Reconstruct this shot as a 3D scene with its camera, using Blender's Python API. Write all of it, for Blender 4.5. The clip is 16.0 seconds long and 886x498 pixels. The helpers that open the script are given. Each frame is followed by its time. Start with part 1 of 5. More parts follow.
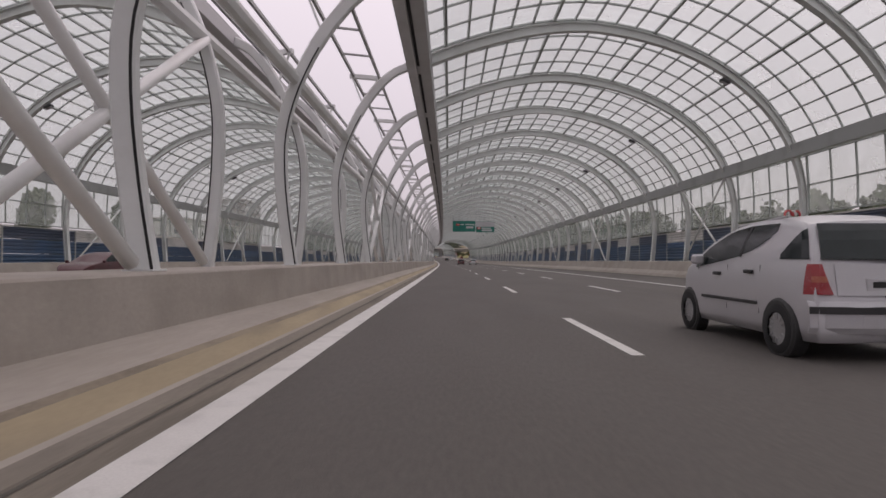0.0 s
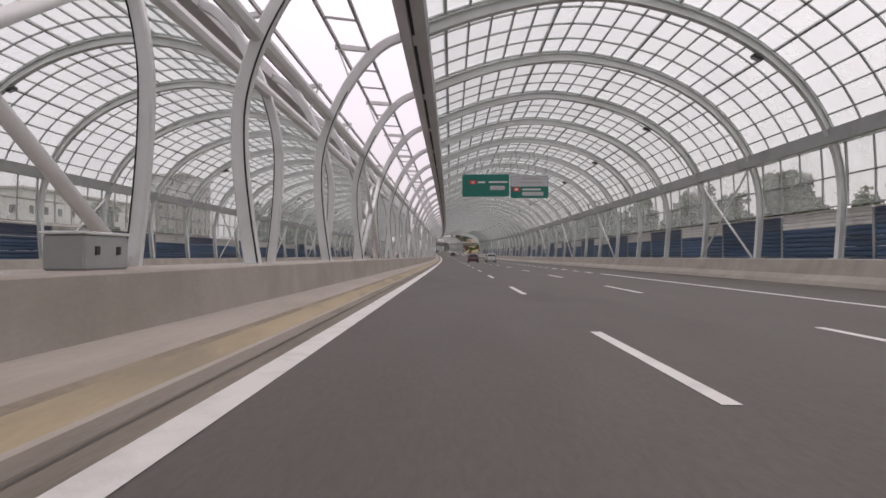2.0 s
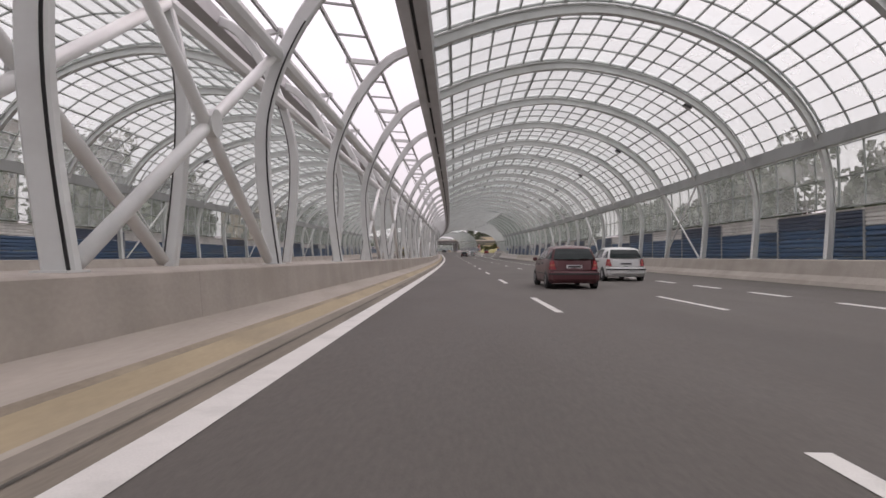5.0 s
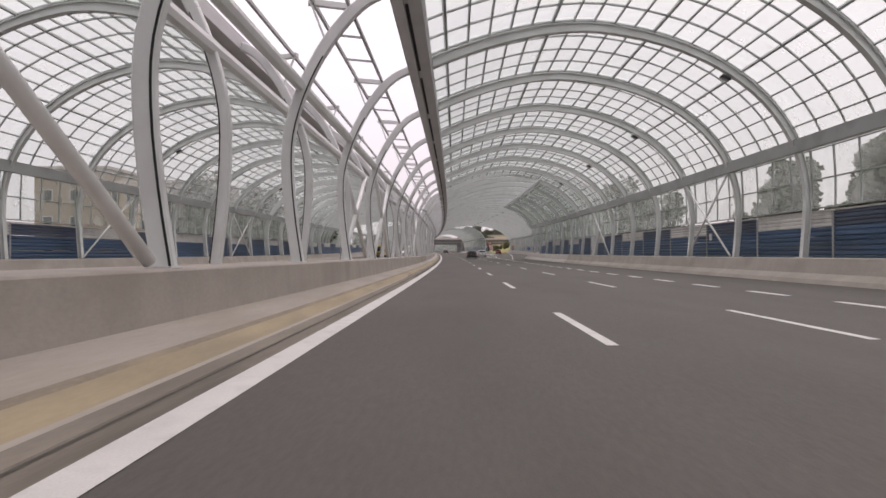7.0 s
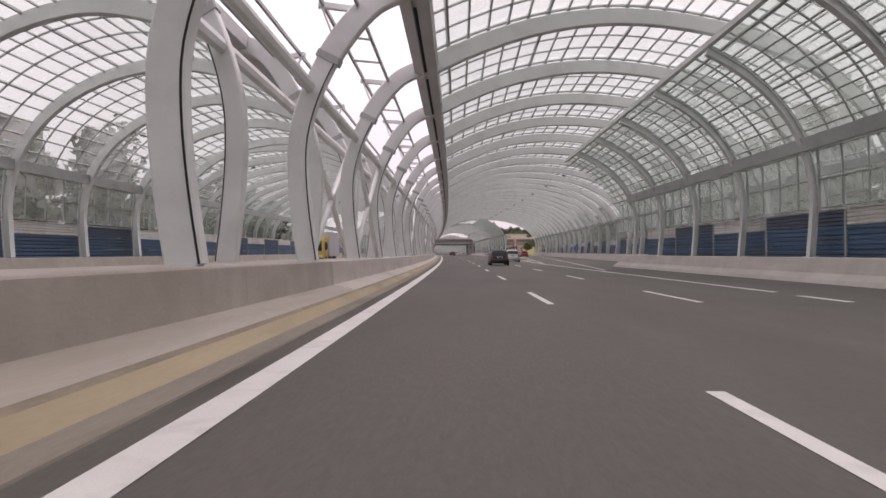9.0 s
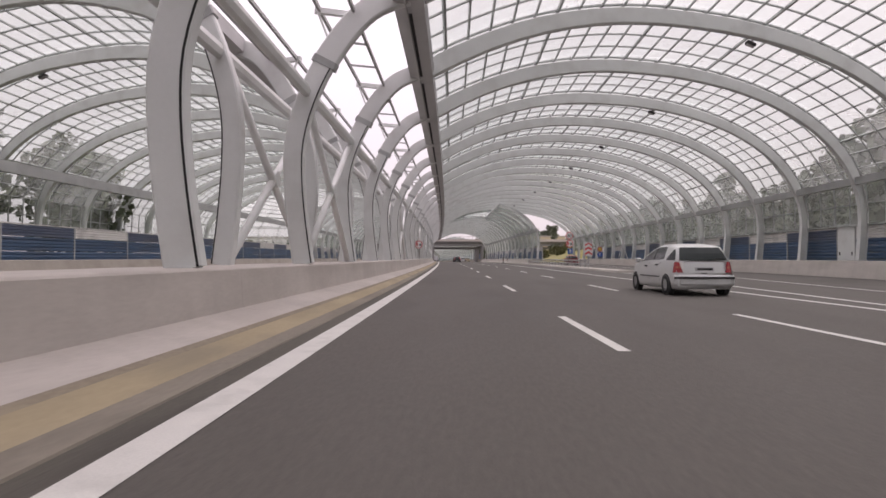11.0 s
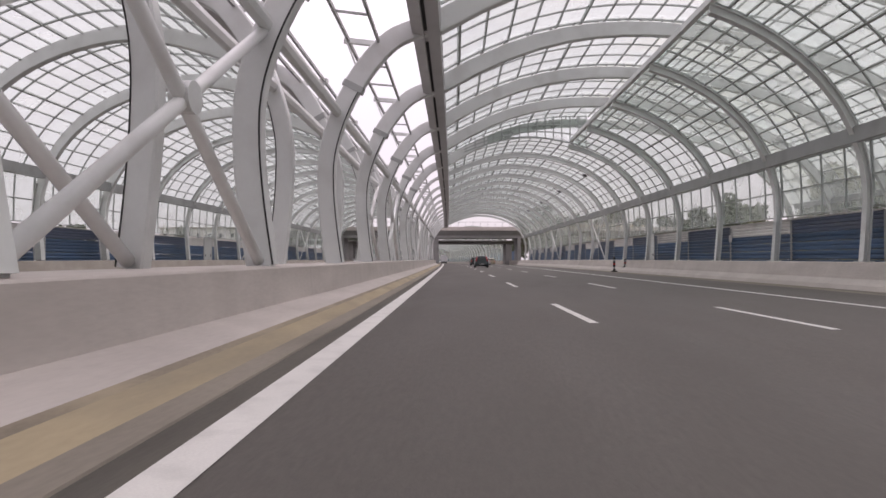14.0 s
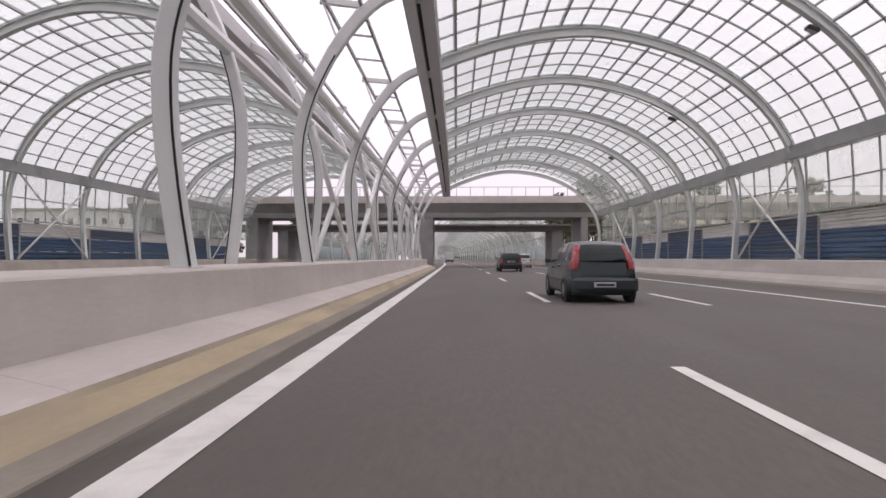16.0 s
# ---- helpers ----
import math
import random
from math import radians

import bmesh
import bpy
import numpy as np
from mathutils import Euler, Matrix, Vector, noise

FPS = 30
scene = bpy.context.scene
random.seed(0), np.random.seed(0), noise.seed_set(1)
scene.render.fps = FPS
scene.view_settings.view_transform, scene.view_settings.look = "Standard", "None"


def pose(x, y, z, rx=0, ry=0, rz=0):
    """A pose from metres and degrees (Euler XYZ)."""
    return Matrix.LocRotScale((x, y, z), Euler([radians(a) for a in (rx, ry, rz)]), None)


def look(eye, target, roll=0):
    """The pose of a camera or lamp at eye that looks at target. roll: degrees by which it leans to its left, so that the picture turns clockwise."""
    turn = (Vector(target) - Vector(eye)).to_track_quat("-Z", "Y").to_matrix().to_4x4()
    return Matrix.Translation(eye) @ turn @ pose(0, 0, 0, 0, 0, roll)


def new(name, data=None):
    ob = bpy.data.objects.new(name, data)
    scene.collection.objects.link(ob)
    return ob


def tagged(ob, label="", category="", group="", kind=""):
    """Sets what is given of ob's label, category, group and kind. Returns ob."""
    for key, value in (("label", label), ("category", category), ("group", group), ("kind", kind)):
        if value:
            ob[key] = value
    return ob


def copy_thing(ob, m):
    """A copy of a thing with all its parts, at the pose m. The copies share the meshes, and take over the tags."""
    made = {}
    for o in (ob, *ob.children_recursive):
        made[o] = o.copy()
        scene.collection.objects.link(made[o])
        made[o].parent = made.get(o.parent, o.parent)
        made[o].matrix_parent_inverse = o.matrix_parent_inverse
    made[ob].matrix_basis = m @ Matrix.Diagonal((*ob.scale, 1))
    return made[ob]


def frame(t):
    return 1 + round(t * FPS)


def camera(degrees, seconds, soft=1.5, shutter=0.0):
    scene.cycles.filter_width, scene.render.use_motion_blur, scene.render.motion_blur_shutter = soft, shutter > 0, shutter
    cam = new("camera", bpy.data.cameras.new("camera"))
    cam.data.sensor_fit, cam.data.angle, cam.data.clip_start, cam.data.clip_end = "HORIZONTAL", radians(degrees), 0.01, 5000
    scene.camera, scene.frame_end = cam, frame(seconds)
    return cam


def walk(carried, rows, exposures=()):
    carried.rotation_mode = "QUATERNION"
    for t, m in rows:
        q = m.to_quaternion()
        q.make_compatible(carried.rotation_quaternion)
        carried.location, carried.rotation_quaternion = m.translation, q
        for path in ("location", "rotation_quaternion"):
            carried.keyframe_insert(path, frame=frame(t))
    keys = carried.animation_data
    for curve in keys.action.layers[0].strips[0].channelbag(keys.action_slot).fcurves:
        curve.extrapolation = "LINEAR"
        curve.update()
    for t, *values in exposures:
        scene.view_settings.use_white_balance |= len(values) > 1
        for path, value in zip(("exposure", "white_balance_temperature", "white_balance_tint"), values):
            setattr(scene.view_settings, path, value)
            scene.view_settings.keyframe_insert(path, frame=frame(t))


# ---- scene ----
# ---------------------------------------------------------------- road axis
# change of heading (left positive) and of grade per metre, by metres along the road
KNOTS = [-80, 0, 60, 120, 180, 240, 300, 360, 420, 480, 560, 1400]
CURVE = [2.19e-4, 2.15e-4, 1.32e-4, 1.06e-4, 1.72e-4, 2.83e-4, 3.06e-4, 2.27e-4, 1.79e-4, 1.78e-4, 3.0e-4, 0.0]
GRADE = [-0.99e-4, -1.10e-4, -0.41e-4, 0.28e-4, 1.03e-4, 1.30e-4, 0.43e-4, -0.23e-4, -0.55e-4, -0.57e-4, 0.0, 0.0]


def make_axis():
    s = np.arange(-80.0, 1401.0, 1.0)
    head = np.cumsum(np.interp(s, KNOTS, CURVE))
    slope = np.cumsum(np.interp(s, KNOTS, GRADE))
    head -= head[80]
    slope -= slope[80]
    lines = [np.cumsum(-np.sin(head)), np.cumsum(np.cos(head)), np.cumsum(slope)]
    return [s] + [a - a[80] for a in lines] + [head, slope]


AXIS = make_axis()


def axis_at(s):
    return [float(np.interp(s, AXIS[0], a)) for a in AXIS[1:]]


def P(s, x, z):
    """The place s metres along the road, x to its right, z over it."""
    ax, ay, az, h, _ = axis_at(s)
    return Vector((ax + x * math.cos(h), ay + x * math.sin(h), az + z))


def at(s, x=0.0, z=0.0, turn=0.0):
    """The pose of a thing that stands along the road, y ahead."""
    _, _, _, h, g = axis_at(s)
    return Matrix.Translation(P(s, x, z)) @ Matrix.Rotation(h + radians(turn), 4, "Z") @ Matrix.Rotation(math.atan(g), 4, "X")


# ---------------------------------------------------------------- camera
cam = camera(74.2, 16.0, soft=1.6)
EYE = 1.062
# seconds, metres along the road, offset to the right, yaw, pitch, roll against the road
PATH = [
    (0.0, -0.41, 0.00, 0.90, 0.92, -0.10), (0.5, 12.06, 0.02, 0.87, 0.73, -0.01), (1.0, 24.52, 0.04, 0.92, 0.70, -0.05),
    (1.5, 37.18, 0.04, 0.91, 0.63, -0.04), (2.0, 49.84, 0.06, 1.04, 0.66, -0.10), (2.5, 62.66, 0.08, 1.20, 0.65, -0.08),
    (3.0, 75.39, 0.10, 1.37, 0.74, -0.05), (3.5, 88.08, 0.10, 1.40, 0.78, -0.10), (4.0, 100.80, 0.10, 1.45, 0.80, -0.10),
    (5.2, 132.05, 0.10, 1.55, 0.80, -0.08), (6.5, 166.04, 0.16, 1.63, 0.80, -0.07), (7.0, 179.07, 0.21, 1.53, 0.72, -0.18),
    (7.5, 192.54, 0.21, 1.62, 0.56, -0.09), (8.0, 206.17, 0.15, 1.73, 0.51, -0.05), (8.5, 219.79, 0.10, 1.83, 0.61, -0.11),
    (9.0, 233.40, 0.06, 1.70, 0.64, -0.10), (10.2, 265.70, 0.10, 1.55, 0.78, 0.00), (11.5, 300.64, 0.11, 1.33, 0.95, 0.10),
    (12.0, 314.05, 0.12, 1.56, 0.93, 0.15), (12.5, 328.11, 0.08, 1.75, 0.71, 0.15), (13.0, 341.75, -0.02, 1.73, 0.88, 0.05),
    (13.5, 355.82, -0.14, 1.56, 0.77, 0.03), (14.0, 368.40, -0.22, 1.35, 0.88, 0.00), (14.5, 382.30, -0.16, 1.33, 0.76, -0.10),
    (15.0, 396.00, -0.13, 1.10, 0.94, -0.18), (15.5, 410.33, -0.08, 1.22, 0.87, -0.22), (16.0, 424.32, -0.06, 1.60, 0.75, -0.05)]
walk(cam, [(t, at(s, x, EYE) @ pose(0, 0, 0, 0, 0, yaw) @ pose(0, 0, 0, 90 + pitch) @ pose(0, 0, 0, 0, 0, roll))
           for t, s, x, yaw, pitch, roll in PATH],
     [(0.0, -0.56, 6750, 28), (1.5, -0.25, 6750, 27), (3.5, -0.08, 6750, 26), (7.0, -0.06, 6800, 26), (9.0, -0.03, 6850, 29), (12.0, -0.07, 6850, 29), (14.0, -0.05, 6700, 28),
      (16.0, 0.04, 6650, 28)])

# ---------------------------------------------------------------- sky and sun, overcast
world = bpy.data.worlds.new("overcast_sky")
scene.world = world
world.use_nodes = True
wn, wl = world.node_tree.nodes, world.node_tree.links
sky = wn.new("ShaderNodeTexSky")
sky.sky_type, sky.sun_disc = "NISHITA", False
sky.sun_elevation, sky.sun_rotation = radians(52), radians(40)
sky.dust_density, sky.air_density = 4.0, 1.0
veil = wn.new("ShaderNodeMix")
veil.data_type, veil.blend_type = "RGBA", "MIX"
veil.inputs["Factor"].default_value = 0.88
way = wn.new("ShaderNodeTexCoord")
height = wn.new("ShaderNodeSeparateXYZ")
wl.new(way.outputs["Generated"], height.inputs[0])
cloud = wn.new("ShaderNodeMapRange")       # an overcast sky is about twice as bright overhead as at the horizon
cloud.inputs["From Min"].default_value, cloud.inputs["From Max"].default_value = 0.0, 1.0
cloud.inputs["To Min"].default_value, cloud.inputs["To Max"].default_value = 0.62, 1.5
wl.new(height.outputs["Z"], cloud.inputs["Value"])
grey = wn.new("ShaderNodeVectorMath")
grey.operation = "SCALE"
grey.inputs[0].default_value = (11.5, 11.6, 11.8)
wl.new(cloud.outputs[0], grey.inputs["Scale"])
wl.new(grey.outputs[0], veil.inputs["B"])
wl.new(sky.outputs[0], veil.inputs["A"])
wl.new(veil.outputs["Result"], wn["Background"].inputs[0])
wn["Background"].inputs[1].default_value = 0.115
sun_data = bpy.data.lights.new("sun", "SUN")
sun_data.energy, sun_data.angle, sun_data.color = 0.9, radians(25), (1.0, 0.96, 0.9)
sun = new("sun", sun_data)
sun.matrix_basis = look((0, 0, 60), Vector((0, 0, 60)) - Vector((math.sin(radians(40)) * 0.6, math.cos(radians(40)) * 0.6, 0.8)))

# ---------------------------------------------------------------- materials
def material(name, color, rough=0.7, metal=0.0, vary=0.15, scale=3.0, grain=0.08, grain_scale=40.0, bump=0.0, bump_scale=60.0,
             stretch=(1, 1, 1), per_piece=0.0, coat=0.0, stain=None, stain_scale=0.7, stain_amount=0.5, spec=0.5, streak=0.0):
    m = bpy.data.materials.new(name)
    m.use_nodes = True
    n, l = m.node_tree.nodes, m.node_tree.links
    bsdf = n["Principled BSDF"]
    geo = n.new("ShaderNodeNewGeometry")
    mapping = n.new("ShaderNodeMapping")
    mapping.inputs["Scale"].default_value = stretch
    l.new(geo.outputs["Position"], mapping.inputs[0])

    def noise_at(sc, detail=5.0):
        t = n.new("ShaderNodeTexNoise")
        t.inputs["Scale"].default_value, t.inputs["Detail"].default_value = sc, detail
        l.new(mapping.outputs[0], t.inputs["Vector"])
        return t.outputs["Fac"]

    def math_node(op, a, b):
        t = n.new("ShaderNodeMath")
        t.operation = op
        for i, v in enumerate((a, b)):
            if isinstance(v, (int, float)):
                t.inputs[i].default_value = v
            else:
                l.new(v, t.inputs[i])
        return t.outputs[0]

    big = math_node("MULTIPLY", math_node("SUBTRACT", noise_at(scale), 0.5), 2 * vary)
    fine = math_node("MULTIPLY", math_node("SUBTRACT", noise_at(grain_scale, 2.0), 0.5), 2 * grain)
    total = math_node("ADD", math_node("ADD", big, fine), 1.0)
    if per_piece:
        info = n.new("ShaderNodeObjectInfo")
        total = math_node("ADD", total, math_node("MULTIPLY", math_node("SUBTRACT", info.outputs["Random"], 0.5), 2 * per_piece))
    if streak:
        down = n.new("ShaderNodeMapping")
        down.inputs["Scale"].default_value = (0.15, 1.6, 0.3)
        l.new(geo.outputs["Position"], down.inputs[0])
        runs = n.new("ShaderNodeTexNoise")
        runs.inputs["Scale"].default_value, runs.inputs["Detail"].default_value = 1.0, 6.0
        l.new(down.outputs[0], runs.inputs["Vector"])
        total = math_node("SUBTRACT", total, math_node("MULTIPLY", math_node("SUBTRACT", runs.outputs["Fac"], 0.45), 2 * streak))
    mul = n.new("ShaderNodeVectorMath")
    mul.operation = "SCALE"
    mul.inputs[0].default_value = color
    l.new(total, mul.inputs["Scale"])
    out = mul.outputs[0]
    if stain:
        ramp = n.new("ShaderNodeMapRange")
        ramp.inputs["From Min"].default_value, ramp.inputs["From Max"].default_value = 0.5, 0.68
        l.new(noise_at(stain_scale, 7.0), ramp.inputs["Value"])
        mix = n.new("ShaderNodeMix")
        mix.data_type = "RGBA"
        l.new(math_node("MULTIPLY", ramp.outputs[0], stain_amount), mix.inputs["Factor"])
        l.new(out, mix.inputs["A"])
        mix.inputs["B"].default_value = (*stain, 1)
        out = mix.outputs["Result"]
    l.new(out, bsdf.inputs["Base Color"])
    rr = math_node("ADD", math_node("MULTIPLY", math_node("SUBTRACT", noise_at(scale * 2), 0.5), 0.25), rough)
    l.new(rr, bsdf.inputs["Roughness"])
    bsdf.inputs["Metallic"].default_value = metal
    bsdf.inputs["Coat Weight"].default_value = coat
    bsdf.inputs["Specular IOR Level"].default_value = spec
    if bump:
        b = n.new("ShaderNodeBump")
        b.inputs["Strength"].default_value, b.inputs["Distance"].default_value = bump, 0.01
        l.new(noise_at(bump_scale, 4.0), b.inputs["Height"])
        l.new(b.outputs[0], bsdf.inputs["Normal"])
    return m


ASPHALT = material("asphalt", (0.098, 0.087, 0.079), 0.82, vary=0.16, scale=0.6, grain=0.22, grain_scale=28, bump=0.35, bump_scale=90,
                   stretch=(1, 0.25, 1), stain=(0.076, 0.067, 0.061), stain_scale=0.35, stain_amount=0.5)
LINE = material("road_paint", (0.66, 0.64, 0.615), 0.6, vary=0.12, scale=2.0, grain=0.12, grain_scale=70, stain=(0.4, 0.39, 0.37), stain_scale=3.0, stain_amount=0.35)
CONCRETE = material("concrete", (0.385, 0.343, 0.305), 0.85, vary=0.2, scale=1.6, grain=0.1, grain_scale=24, bump=0.25, bump_scale=25,
                    stretch=(1, 0.55, 1), stain=(0.29, 0.25, 0.215), stain_scale=0.9, stain_amount=0.55, streak=0.18)
CONCRETE_PALE = material("concrete_pale", (0.50, 0.455, 0.425), 0.85, vary=0.18, scale=2.2, grain=0.09, grain_scale=26, bump=0.2, bump_scale=25, stretch=(1, 0.22, 1),
                         stain=(0.40, 0.36, 0.33), stain_scale=1.3, stain_amount=0.5, streak=0.13)
FOOT = material("concrete_foot", (0.39, 0.348, 0.305), 0.88, vary=0.22, scale=2.6, grain=0.1, grain_scale=26, bump=0.25, bump_scale=25, stretch=(1, 0.16, 1),
                stain=(0.33, 0.295, 0.245), stain_scale=1.8, stain_amount=0.65)
DUSTY = material("dusty_kerb", (0.37, 0.30, 0.20), 0.9, vary=0.28, scale=2.5, grain=0.1, grain_scale=35, bump=0.2, bump_scale=30, stretch=(1, 0.2, 1),
                 stain=(0.22, 0.19, 0.15), stain_scale=1.6, stain_amount=0.6)
KERB_GREY = material("kerb_grey", (0.235, 0.205, 0.172), 0.92, vary=0.25, scale=2.4, grain=0.14, grain_scale=32, bump=0.25, bump_scale=30, stretch=(1, 0.2, 1),
                     stain=(0.16, 0.14, 0.115), stain_scale=1.7, stain_amount=0.6)
DARK_BAND = material("dark_kerb_band", (0.25, 0.21, 0.162), 0.95, vary=0.4, scale=2.6, grain=0.2, grain_scale=35, bump=0.3, bump_scale=40, stretch=(1, 0.3, 1),
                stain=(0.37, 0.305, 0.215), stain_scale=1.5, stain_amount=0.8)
GUTTER_TAN = material("gutter_sand", (0.205, 0.178, 0.145), 0.95, vary=0.3, scale=3.0, grain=0.2, grain_scale=40, bump=0.3, bump_scale=40, stretch=(1, 0.12, 1),
                      stain=(0.10, 0.09, 0.078), stain_scale=2.0, stain_amount=0.75)
GUTTER = material("gutter_dirt", (0.105, 0.095, 0.082), 0.95, vary=0.35, scale=1.2, grain=0.2, grain_scale=50, bump=0.3, bump_scale=40, stretch=(1, 0.15, 1),
                  stain=(0.06, 0.055, 0.05), stain_scale=1.5, stain_amount=0.7)
STEEL = material("painted_steel", (0.675, 0.69, 0.68), 0.5, vary=0.07, scale=1.2, grain=0.03, grain_scale=20, coat=0.1,
                 stain=(0.47, 0.46, 0.44), stain_scale=1.1, stain_amount=0.35, per_piece=0.03)
STEEL_WHITE = material("white_steel", (0.79, 0.80, 0.79), 0.42, vary=0.05, scale=1.2, grain=0.03, grain_scale=20, coat=0.15,
                       stain=(0.48, 0.46, 0.44), stain_scale=1.0, stain_amount=0.3, per_piece=0.03)
STEEL_DARK = material("grey_steel", (0.385, 0.395, 0.39), 0.55, vary=0.08, scale=1.0, grain=0.05, grain_scale=20,
                      stain=(0.2, 0.195, 0.19), stain_scale=0.9, stain_amount=0.4)
GIRDER = material("girder_steel", (0.50, 0.495, 0.50), 0.55, vary=0.08, scale=1.0, grain=0.05, grain_scale=20,
                  stain=(0.36, 0.355, 0.35), stain_scale=0.7, stain_amount=0.4)
BARS = material("glazing_bar", (0.385, 0.41, 0.395), 0.5, metal=0.2, vary=0.08, scale=1.0, grain=0.04)
RUBBER = material("black_rubber", (0.018, 0.018, 0.018), 0.8, vary=0.2, scale=3.0)
SLATE = material("slate_panel", (0.085, 0.108, 0.165), 0.5, vary=0.16, scale=0.6, grain=0.08, grain_scale=25, stretch=(1, 0.5, 2.5),
                 stain=(0.14, 0.14, 0.16), stain_scale=0.7, stain_amount=0.5, per_piece=0.12)
BLUE = material("blue_panel", (0.06, 0.112, 0.20), 0.5, vary=0.18, scale=0.6, grain=0.08, grain_scale=25, stretch=(1, 0.5, 2.5),
                stain=(0.085, 0.095, 0.12), stain_scale=0.7, stain_amount=0.5, per_piece=0.18)
GREY_PANEL = material("grey_panel", (0.72, 0.70, 0.68), 0.55, vary=0.14, scale=0.8, grain=0.06, stain=(0.3, 0.29, 0.28), stain_scale=0.8, per_piece=0.12)
GRASS = material("grass", (0.075, 0.095, 0.035), 0.95, vary=0.35, scale=0.12, grain=0.3, grain_scale=6, bump=0.6, bump_scale=8, stain=(0.13, 0.12, 0.06), stain_scale=0.06, stain_amount=0.6)
LEAF = material("foliage", (0.10, 0.12, 0.075), 0.8, vary=0.4, scale=0.5, grain=0.3, grain_scale=5, per_piece=0.25)
LEAF_DRY = material("dry_shrub", (0.115, 0.12, 0.05), 0.85, vary=0.4, scale=0.6, grain=0.3, grain_scale=6, per_piece=0.2)
BARK = material("bark", (0.09, 0.07, 0.055), 0.9, vary=0.3, scale=3, grain=0.2)
SIGN_GREEN = material("sign_green", (0.004, 0.165, 0.13), 0.4, vary=0.05, scale=1.0, grain=0.02)
SIGN_WHITE = material("sign_white", (0.75, 0.74, 0.73), 0.4, vary=0.04, scale=2.0, grain=0.02)
SIGN_GREY = material("sign_grey", (0.52, 0.51, 0.53), 0.5, vary=0.06, scale=2.0, grain=0.03)
SIGN_RED = material("sign_red", (0.55, 0.03, 0.035), 0.4, vary=0.06, scale=2.0, grain=0.02)
SIGN_BLUE = material("sign_blue", (0.02, 0.09, 0.35), 0.4, vary=0.05, scale=2.0, grain=0.02)
SIGN_BLACK = material("sign_black", (0.02, 0.02, 0.02), 0.5, vary=0.05)
GALV = material("galvanised_steel", (0.36, 0.36, 0.36), 0.4, metal=0.6, vary=0.12, scale=2.0, grain=0.06)
TYRE = material("tyre_rubber", (0.02, 0.02, 0.021), 0.85, vary=0.2, scale=6.0, grain=0.1)
RIM = material("wheel_alloy", (0.45, 0.45, 0.46), 0.35, metal=0.7, vary=0.08)
TRIM = material("black_trim", (0.035, 0.035, 0.036), 0.55, vary=0.12, scale=4.0)
TAIL = material("tail_lamp_red", (0.33, 0.018, 0.025), 0.25, vary=0.1, scale=8.0, coat=0.6)
AMBER = material("orange_paint", (0.65, 0.2, 0.03), 0.5, vary=0.1)
YELLOW = material("yellow_paint", (0.6, 0.42, 0.08), 0.55, vary=0.12)
CREAM = material("cream_render", (0.6, 0.52, 0.36), 0.85, vary=0.1, scale=0.5)
LAMP_CLEAR = material("amber_lamp", (0.40, 0.10, 0.06), 0.25, vary=0.15, scale=9.0, coat=0.4)
YELLOW_GRASS = material("dry_grass", (0.19, 0.175, 0.06), 0.95, vary=0.35, scale=0.3, grain=0.3, grain_scale=5, bump=0.6, bump_scale=6,
                        stain=(0.13, 0.15, 0.04), stain_scale=0.2, stain_amount=0.8)
BRIDGE = material("bridge_concrete", (0.27, 0.262, 0.258), 0.85, vary=0.2, scale=0.8, grain=0.08, grain_scale=20, bump=0.2, bump_scale=20,
                  stain=(0.17, 0.165, 0.16), stain_scale=0.5, stain_amount=0.6)
RENDER_TAN = material("tan_render", (0.34, 0.27, 0.2), 0.85, vary=0.1, scale=0.5)
PALE_RENDER = material("pale_render", (0.58, 0.56, 0.53), 0.85, vary=0.1, scale=0.5, stain=(0.45, 0.43, 0.4), stain_scale=0.3)
BROWN_RENDER = material("brown_render", (0.24, 0.21, 0.19), 0.85, vary=0.12, scale=0.5, stain=(0.17, 0.15, 0.14), stain_scale=0.3)
ROOF_BROWN = material("roof_tiles", (0.16, 0.09, 0.07), 0.8, vary=0.15, scale=1.0)


def car_paint(name, color):
    return material(name, color, 0.38, metal=0.25, vary=0.06, scale=2.0, grain=0.03, coat=0.35)


SILVER = car_paint("silver_paint", (0.52, 0.51, 0.53))
DARK_GREEN = car_paint("dark_green_paint", (0.034, 0.046, 0.05))
BLACK_CAR = car_paint("black_paint", (0.022, 0.020, 0.024))
WHITE_CAR = car_paint("white_paint", (0.62, 0.62, 0.62))
RED_CAR = car_paint("red_paint", (0.30, 0.03, 0.03))
MAROON = car_paint("maroon_paint", (0.10, 0.03, 0.035))


